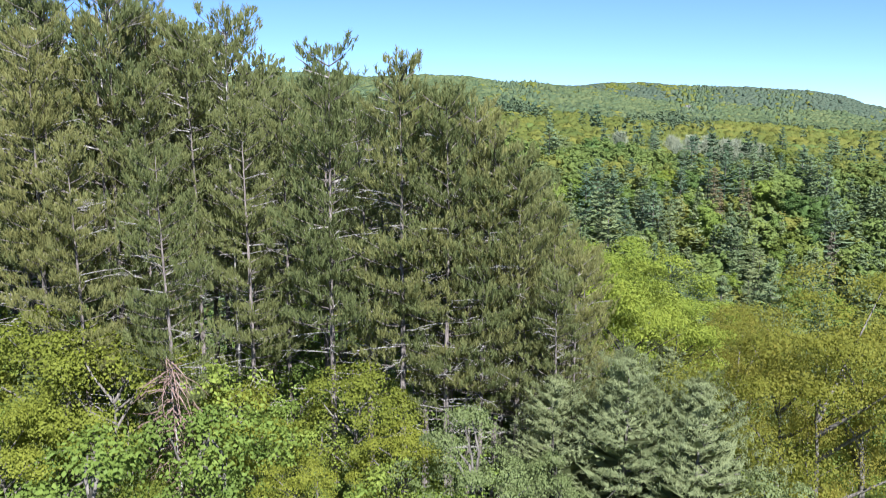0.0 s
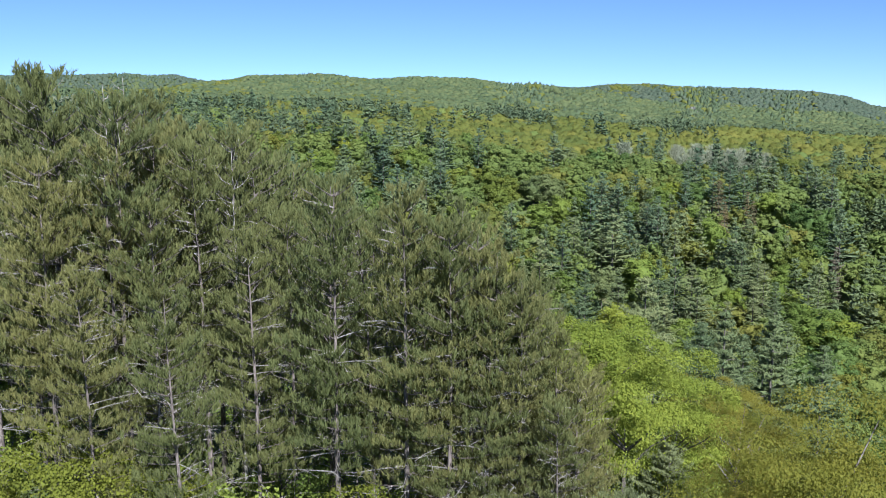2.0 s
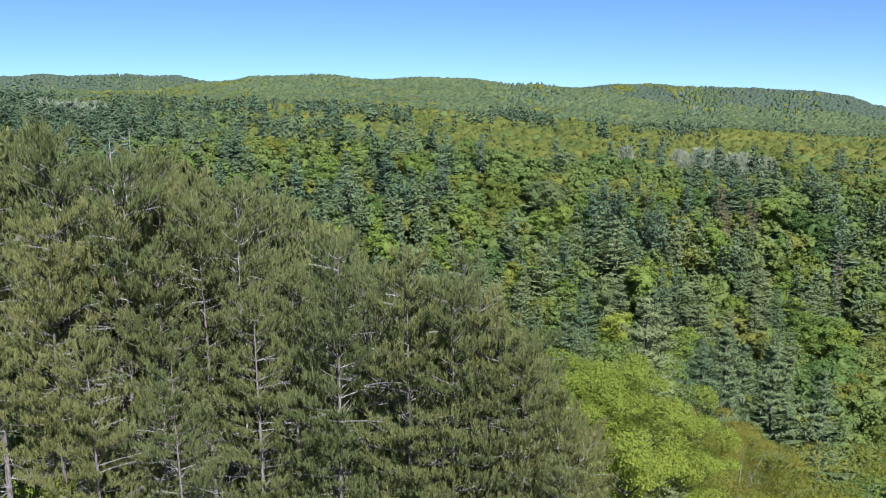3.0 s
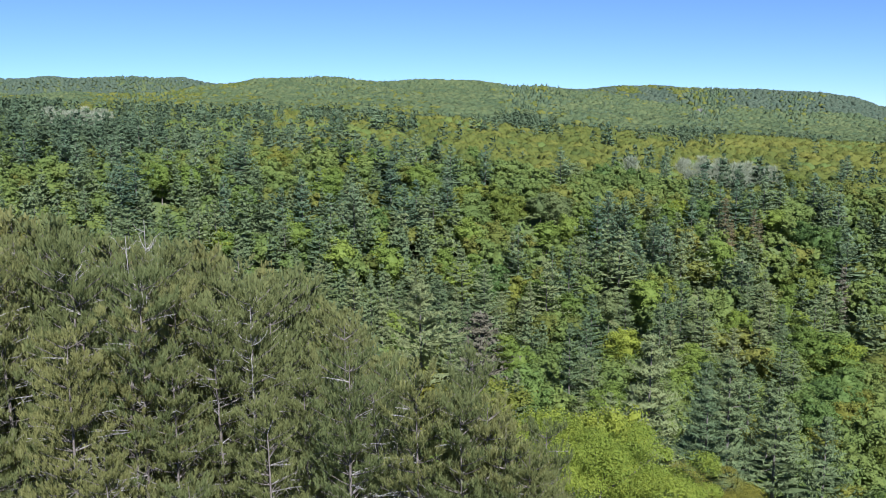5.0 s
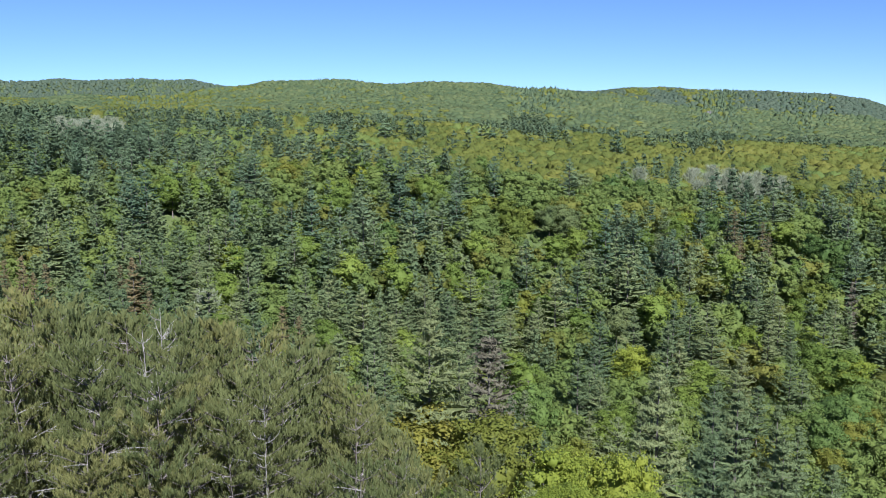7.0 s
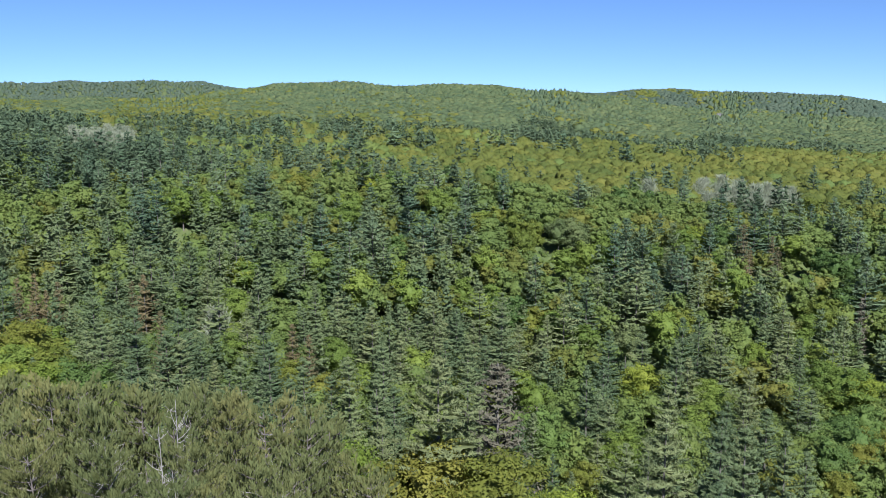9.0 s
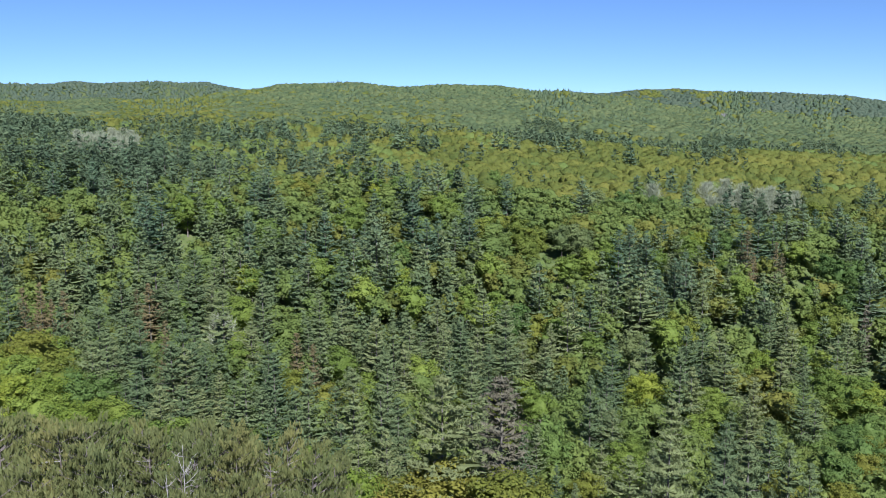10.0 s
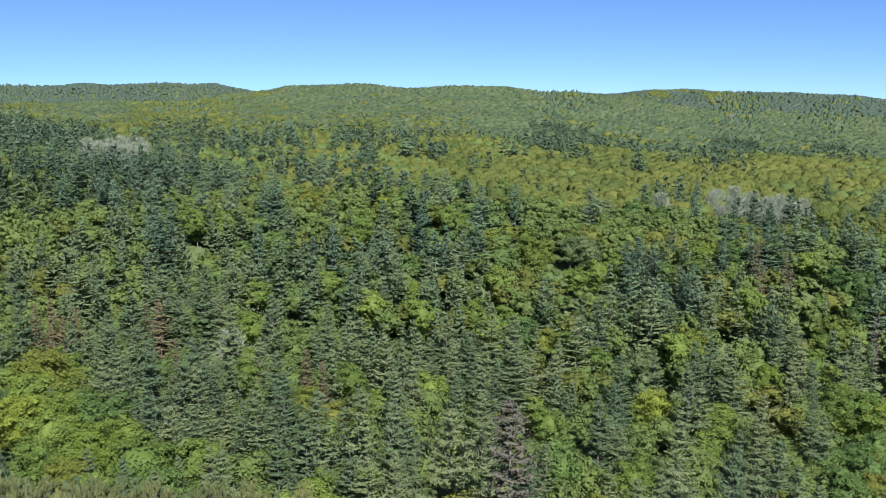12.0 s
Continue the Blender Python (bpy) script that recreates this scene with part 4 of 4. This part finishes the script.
stand("leaf", [
    (-27, 167.9, 10.8, 1.05), (34.6, 168.9, 8.7, 1.35), (45.5, 168.9, 10.7, 1.27), (32.5, 169.7, 9.8, 1.33), (-48.9, 174.2, 8.8, 1.33), (76.4, 178.1, 13.2, 1.32),
    (74.5, 178.4, 9.3, 1.15), (80.9, 180.1, 10.1, 1), (73, 181.1, 12.8, 1.05), (-51.5, 187.1, 11.9, 1.19), (61.9, 190.1, 9.5, 1.05), (25.5, 194.1, 9, 1.18),
    (78.5, 195.4, 9.3, 1.31), (43.5, 196.4, 12.4, 1.33), (18.3, 198.1, 10.5, 1.25), (-14.6, 199.5, 12.5, 1.11), (1.6, 199.5, 10.7, 1.04), (75.4, 200.8, 10.1, 1.02),
    (-26.2, 203.4, 12.5, 1.3), (4.3, 204.3, 11.2, 0.99), (-2.4, 206.9, 10.7, 1.04), (-53.9, 207.2, 9.2, 1.36), (-58.7, 209.6, 9.1, 1.28), (-17.4, 209.9, 12.3, 1.16)])
stand("leaf", [
    (82.7, 214, 8.5, 1.31), (-38.7, 214.5, 10.4, 1.24), (65.4, 221.4, 12.7, 1.18), (3.2, 222.8, 11.9, 0.98), (-43.3, 224.2, 9.3, 1.03), (70.1, 227.2, 9, 1.22),
    (24.4, 233.5, 9.6, 1.26), (36.3, 233.8, 10.8, 1.01), (30.6, 235.6, 10.9, 1.17), (66.9, 237.1, 10.1, 1.37), (-85.7, 240.7, 8.8, 1.17), (49.9, 242.2, 9.5, 1.04),
    (-37.2, 243.1, 11.4, 1.15), (36.2, 243.2, 9.2, 1.09), (-81.1, 244.7, 12.5, 1.19), (-72.4, 244.7, 12.3, 1.34), (-84.5, 247, 8.2, 1.3), (60.6, 248.9, 9.5, 1.33),
    (-34.8, 249.3, 12.5, 1.05), (-79.8, 250.3, 8.5, 0.99), (91.1, 251.3, 9.8, 1.25), (59.6, 251.9, 11.4, 1.25), (2.1, 256.2, 9.4, 1.28), (86.5, 261.8, 8.6, 0.98)])
stand("leaf", [
    (-7.9, 263.1, 10.8, 1), (-139.5, 264.3, 10.3, 1.29), (-35.3, 265.3, 9.2, 1), (-11.6, 270.4, 11.1, 0.99), (-31.7, 279.4, 8.7, 1.23), (-15.6, 280.8, 7.9, 1.32),
    (-30.6, 286.7, 11.2, 1.12), (-104, 426.9, 9.1, 1.37)])
stand("green", [
    (-42.7, 109.8, 11.9, 0.9), (-49.1, 116.1, 9.2, 1.08), (-17.7, 125.7, 8.6, 0.96), (-63.3, 132.4, 12.6, 0.94), (10.9, 134.5, 12.9, 1.05), (-60.8, 136.9, 11.4, 0.95),
    (58.8, 139.2, 12.1, 0.96), (66.5, 148.7, 11.7, 1.13), (61.3, 152.7, 9.3, 1.18), (67.6, 158.5, 10.1, 1.16), (73.7, 161, 12.3, 0.87), (-64.1, 183.5, 9.8, 0.9),
    (8, 196.7, 12.9, 1.1), (95.4, 226, 10, 1.12), (-20.3, 228.7, 11.2, 1.07), (86.8, 229.9, 9.8, 0.88), (100.5, 231.7, 10.1, 1.01), (-54.1, 233.5, 9.4, 0.94),
    (-55.8, 234.6, 11.2, 1.06), (101.6, 238.7, 12.4, 0.87), (97.9, 240.5, 11.1, 0.98), (95.8, 242.9, 11.1, 0.89), (71.3, 254.1, 11.4, 0.97), (50.7, 282.9, 8.8, 1)])
stand("green", [
    (57.8, 292.3, 9.9, 0.88), (-25.7, 293.6, 11.8, 1.02), (48.9, 294.4, 11.4, 1.09), (65.4, 302, 8.1, 1.08), (-24.6, 316.4, 9.7, 0.88), (-38, 318.3, 11.4, 1.08),
    (-48.7, 321.9, 11.5, 0.96), (60.4, 326.7, 10.1, 1.06), (7.1, 341.6, 9.8, 1.04), (-9.1, 342.2, 8.9, 1.17), (-48.2, 356.7, 7.7, 1.14), (-4.1, 378.9, 7.5, 0.9),
    (3.2, 387.9, 7.2, 1.02)])
stand("oak", [
    (-67.3, 137.1, 12.5, 1.24), (-70, 139, 13.1, 1.09), (13.3, 200, 9.1, 1.27), (47, 200.9, 12.1, 1.01), (85.7, 215.3, 11.8, 1.23), (14.2, 239.6, 10.7, 1.03),
    (16.1, 245.5, 11.8, 0.94), (11.7, 252.2, 12.5, 1.03), (0.4, 252.2, 9.8, 1.16), (11.9, 255.2, 9, 0.99), (7.2, 263.9, 8.7, 1.29), (-55.2, 275.9, 11.1, 1.27),
    (108.9, 288.1, 12.4, 1.09), (-55.1, 289.6, 9.4, 1.23)])
stand("bare", [
    (-53, 178.7, 11, 1.22), (60.3, 305.6, 13.8, 1.17), (101, 320.3, 12.9, 1.29), (96.6, 325.8, 13.5, 1.23), (112.8, 334.5, 11.5, 1.23), (-164, 363.2, 12.1, 1.41),
    (101.2, 364.1, 11.7, 1.34), (96, 370.2, 9.2, 1.32), (-162.1, 387.2, 12.2, 1.16), (-170.4, 388.9, 11.8, 1.2), (-163.4, 418.7, 11.4, 1.18), (-173.3, 421.2, 12, 1.05),
    (-179.6, 422.7, 10.4, 1.32), (-176.3, 435, 9.7, 1.24), (-181.1, 454.7, 10.4, 1.09), (-225.1, 618, 13, 1.06)])
rng = np.random.default_rng(31)
stand("bare", [(b * y, y, h, w) for b, y, h, w in zip(np.linspace(0.255, 0.355, 12), rng.uniform(300, 335, 12), rng.uniform(10.5, 13, 12), rng.uniform(0.9, 1.2, 12))])
stand("bare", [(b * y, y, h, w) for b, y, h, w in zip(np.linspace(-0.452, -0.385, 11), rng.uniform(362, 395, 11), rng.uniform(10, 13.5, 11), rng.uniform(0.9, 1.3, 11))])
stand("pale", [
    (34, 192.1, 10.6, 1.1), (28.8, 246.5, 10, 1.2), (24.3, 249.1, 10.7, 1.1), (27.5, 249.6, 10.9, 0.9), (30.8, 250.2, 9.6, 1.16), (38.7, 301.2, 11.2, 1.25),
    (43.7, 309.7, 8.2, 0.94), (-82.8, 385, 8.3, 1.26), (157.2, 588.6, 11.1, 0.91), (150.9, 592.7, 11, 0.91), (164.7, 596.1, 9.9, 1.06), (-251.5, 832.2, 8.6, 0.97)])

# pale cliffs on the face of the headland
def outcrop(x, y, size, seed):
    r = np.random.default_rng(seed)
    root = new("rock_outcrop")
    root.matrix_world = pose(x, y, float(ground(x, y)), 0, 0, r.uniform(0, 40))
    tagged(root, "weathered pale grey rock face among the ridge woods", "rock", "cliffs of the headland")
    for k in range(6):
        bm = bmesh.new()
        w, d, h = size * r.uniform(0.25, 0.5), size * 0.3, size * r.uniform(0.5, 1.0)
        for q in range(16):
            bm.verts.new(r.uniform(-0.5, 0.5, 3) * [w, d, h * 1.6])
        bmesh.ops.convex_hull(bm, input=bm.verts)
        me = bpy.data.meshes.new("rock")
        bm.to_mesh(me)
        bm.free()
        me.materials.append(cliff)
        ob = new("rock", me)
        ob.parent = root
        ob.location = (size * (k - 2.5) * 0.28, r.uniform(-0.2, 0.2) * size, h * 0.5)


for x, y, size, seed in [(657, 2412, 15, 1), (672, 2445, 11, 2), (820, 2360, 10, 3), (850, 2700, 12, 4), (640, 2330, 9, 5)]:
    outcrop(x, y, size, seed)

# groves where one kind prevails: bearing from, to, depth from, to, share of conifers, of oaks, of bare trees
GROVES = [
    (-0.56, -0.20, 175, 335, 0.5, 0.1, 0),
    (-0.56, -0.20, 2800, 4800, 0.3, 0.0, 0), (0.15, 0.26, 3450, 3800, 0.0, 0.9, 0), (0.285, 0.56, 2300, 3900, 0.62, 0.05, 0), (0.06, 0.285, 2600, 3250, 0.5, 0.1, 0),
    (-0.56, -0.46, 560, 1900, 0.5, 0.2, 0), (-0.56, -0.43, 339, 560, 0.6, 0.15, 0), (-0.46, -0.24, 520, 900, 0.04, 0.85, 0), (-0.46, -0.24, 900, 1250, 0.4, 0.3, 0),
    (-0.46, -0.24, 1250, 1700, 0.1, 0.45, 0), (-0.56, -0.24, 1700, 2800, 0.35, 0.35, 0), (-0.24, -0.15, 580, 900, 0.55, 0.25, 0), (-0.15, 0.02, 640, 900, 0.35, 0.35, 0),
    (-0.24, -0.02, 900, 1700, 0.46, 0.1, 0), (-0.30, 0.08, 1700, 2250, 0.5, 0.04, 0), (-0.30, 0.08, 2250, 2800, 0.55, 0.0, 0), (-0.02, 0.12, 1300, 1800, 0.2, 0.05, 0),
    (-0.02, 0.56, 660, 1150, 0.65, 0.05, 0), (0.12, 0.56, 1150, 1700, 0.4, 0.03, 0.01), (0.12, 0.56, 1700, 2600, 0.5, 0.0, 0),
    (-0.16, 0.30, 560, 662, 0.45, 0.4, 0), (-0.046, 0.56, 330, 660, 0.015, 0.95, 0), (-0.203, -0.046, 327, 640, 0.08, 0.72, 0), (-0.372, -0.258, 260, 463, 0.5, 0.2, 0), (-0.267, -0.189, 326, 567, 0.3, 0.4, 0)
]


def shares(x, y):
    edge = y * (1 + 0.10 * math.sin(x * 0.06) + 0.06 * math.sin(x * 0.15 + 1))
    side = x / y + 0.010 * math.sin(y * 0.05) + 0.006 * math.sin(y * 0.13 + 1) + (0.03 * math.sin(y * 0.011 + x * 0.004) if y > 640 else 0)
    for west, east, near, far, con, oak, bare in GROVES:
        if west < side < east and near < edge < far:
            return con, oak, bare
    if y > 810:
        return 0.52, 0.0, 0.0
    if y > 300:
        return 0.14, 0.5, 0.0
    if y < 178 and x > 0.33 * y:
        return 0.10, 0.20, 0.0
    if y > 170 and x > 0:
        return 0.16, 0.22, 0.0
    return 0.30, 0.12, 0.0


rng = np.random.default_rng(11)
TREES = []
TAKEN = {}
for p, q, r in NEAR:
    TAKEN.setdefault((int(p // 12), int(q // 12)), []).append((p, q, r))


def drift(x, y):
    """A slow, even spread of values from 0 to 1, by which alike trees gather in patches."""
    w = min(1.0, 480 / max(y, 60))
    p, q = x * 0.055 * w, y * 0.040 * w
    v = math.sin(p + 1.9 * math.sin(q * 0.7 + 0.6 * p)) + math.sin(q * 1.3 + 1.4 * math.sin(p * 1.1 + 2.0)) + 0.7 * math.sin(2.3 * p - 1.7 * q + 1.0)
    return min(1.0, max(0.0, 0.5 + 0.30 * v))


probe = np.random.default_rng(8)
SPREAD = np.sort([0.5 * probe.random() + 0.5 * drift(probe.uniform(-200, 200), probe.uniform(40, 400)) for k in range(2000)])


def scatter(y0, y1, gap):
    loose = 0.9 if y0 < 300 else 1.5
    for gy in np.arange(y0, y1, gap):
        for gx in np.arange(-0.57 * gy - 12, 0.53 * gy + 12, gap):
            x, y = gx + rng.uniform(-0.5, 0.5) * gap * loose, gy + rng.uniform(-0.5, 0.5) * gap * loose
            cell = (int(x // 12), int(y // 12))
            if any((x - p) ** 2 + (y - q) ** 2 < (r + 0.8) ** 2 for i in (-1, 0, 1) for j in (-1, 0, 1) for p, q, r in TAKEN.get((cell[0] + i, cell[1] + j), ())):
                continue
            if y < 46 and x < 5.3 - 0.75 * max(0, y - 28):
                continue
            if math.hypot(x, y) > 4850 or (y > 2800 and -0.26 * y < x < 0.06 * y) or (y > 3900 and x > -0.2 * y):
                continue
            c, o, b = shares(x, y)
            c = c * (0.4 if y > 1300 else 1.0)
            mixing = 0.5 if y < 430 else 0.6 if y < 800 else 0.4
            v = float(np.searchsorted(SPREAD, mixing * rng.random() + (1 - mixing) * drift(x, y))) / len(SPREAD)
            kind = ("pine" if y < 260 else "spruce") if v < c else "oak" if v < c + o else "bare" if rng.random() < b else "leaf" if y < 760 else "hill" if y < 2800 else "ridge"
            TREES.append((x, y, kind, (rng.uniform(0.45, 0.68) if kind == "pine" else rng.uniform(0.52, 0.78)) * (0.6 if y < 72 else 1.0) if y < 300 else (rng.uniform(0.30, 0.62) if y < 800 else 0.20 + 0.34 * rng.random() ** 2) if kind == "spruce" else rng.uniform(0.28, 0.54) if y < 560 else rng.uniform(0.40, 0.74), rng.random()))


scatter(39, 108, 5.0)
scatter(108, 300, 5.6)
scatter(300, 640, 4.9)
scatter(640, 1000, 7.2)
scatter(1000, 1500, 9.5)
scatter(1500, 2100, 11.5)
scatter(2100, 2800, 14.0)
scatter(2800, 3900, 17.0)
scatter(3900, 4450, 20.0)

# the nearest of the younger trees between them stand singly
count = {"ridge": 0, "hill": 0, "pine": 0, "spruce": 0, "leaf": 0, "oak": 0, "bare": 0}
woods = []
for x, y, kind, size, tint in TREES:
    if count[kind] < 110 and y < 160:
        count[kind] += 1
        grow("green" if kind == "leaf" and tint < 0.5 else kind, x, y, size * (20 if kind == "pine" else 14), 1.0, tint * 360)
    else:
        woods.append((x, y, kind, size, tint))

# the woods beyond, one sheet of trees for each kind
FORMS = {}
for kind in ("pine", "spruce", "leaf", "oak", "hill", "ridge", "bare"):
    for lod in range(6):
        FORMS[kind, lod] = []
        for v in range(3):
            r = np.random.default_rng(500 + 10 * lod + v)
            if kind in ("pine", "spruce"):
                dims = [(14, 7, 8, 1, 0.5), (12, 6, 4, 1, 0.8), (8, 4, 1, 1, 1.7), (7, 4, 1, 1, 1.8), (4, 3, 1, 1, 2.3), (3, 3, 0, 1, 4.0)][lod]
                FORMS[kind, lod].append(white_pine_cards(r, 22.0, *dims[:4], dims[4], 0.25, top=1) if lod < 5 else spire(r, 20.0, 4.4))
            elif kind == "bare":
                FORMS[kind, lod].append(bare_cards(r, 14.0, 3.6, [200, 110, 70, 40, 16, 8][lod], [0.08, 0.12, 0.16, 0.24, 0.5, 0.8][lod]))
            else:
                if lod < 2:
                    form = leaf_cards(r, 14.0, 5.4, [26, 18][lod], [800, 320][lod], [0.34, 0.50][lod], 0.25, 0.8, 0.85, [0.48, 0.62][lod])[0]
                else:
                    form = far_crown(r, 14.0, 5.4, *[(6, 10, 50, 0.36), (5, 9, 34, 0.40), (4, 7, 0, 0), (2, 5, 0, 0)][lod - 2])
                FORMS[kind, lod].append(form)
NAMES = {"pine": ("distant_conifers", "distant woods of dark blue-green conifers on hills", woods_conifer),
         "spruce": ("distant_spruces", "distant rows of dark conifers over oak woods", woods_dark_conifer),
         "leaf": ("distant_broadleaf_woods", "distant woods of fresh green broadleaf trees", woods_leaf),
         "hill": ("distant_hill_woods", "mixed blue-green woods on the far ridge", woods_hill_hazed),
         "ridge": ("distant_ridge_woods", "blue-green woods on the last headland", woods_ridge_hazed),
         "oak": ("distant_oak_woods", "distant olive-yellow oak woods on a plateau", woods_oak),
         "bare": ("distant_bare_trees", "distant stands of pale grey leafless trees", woods_bare)}
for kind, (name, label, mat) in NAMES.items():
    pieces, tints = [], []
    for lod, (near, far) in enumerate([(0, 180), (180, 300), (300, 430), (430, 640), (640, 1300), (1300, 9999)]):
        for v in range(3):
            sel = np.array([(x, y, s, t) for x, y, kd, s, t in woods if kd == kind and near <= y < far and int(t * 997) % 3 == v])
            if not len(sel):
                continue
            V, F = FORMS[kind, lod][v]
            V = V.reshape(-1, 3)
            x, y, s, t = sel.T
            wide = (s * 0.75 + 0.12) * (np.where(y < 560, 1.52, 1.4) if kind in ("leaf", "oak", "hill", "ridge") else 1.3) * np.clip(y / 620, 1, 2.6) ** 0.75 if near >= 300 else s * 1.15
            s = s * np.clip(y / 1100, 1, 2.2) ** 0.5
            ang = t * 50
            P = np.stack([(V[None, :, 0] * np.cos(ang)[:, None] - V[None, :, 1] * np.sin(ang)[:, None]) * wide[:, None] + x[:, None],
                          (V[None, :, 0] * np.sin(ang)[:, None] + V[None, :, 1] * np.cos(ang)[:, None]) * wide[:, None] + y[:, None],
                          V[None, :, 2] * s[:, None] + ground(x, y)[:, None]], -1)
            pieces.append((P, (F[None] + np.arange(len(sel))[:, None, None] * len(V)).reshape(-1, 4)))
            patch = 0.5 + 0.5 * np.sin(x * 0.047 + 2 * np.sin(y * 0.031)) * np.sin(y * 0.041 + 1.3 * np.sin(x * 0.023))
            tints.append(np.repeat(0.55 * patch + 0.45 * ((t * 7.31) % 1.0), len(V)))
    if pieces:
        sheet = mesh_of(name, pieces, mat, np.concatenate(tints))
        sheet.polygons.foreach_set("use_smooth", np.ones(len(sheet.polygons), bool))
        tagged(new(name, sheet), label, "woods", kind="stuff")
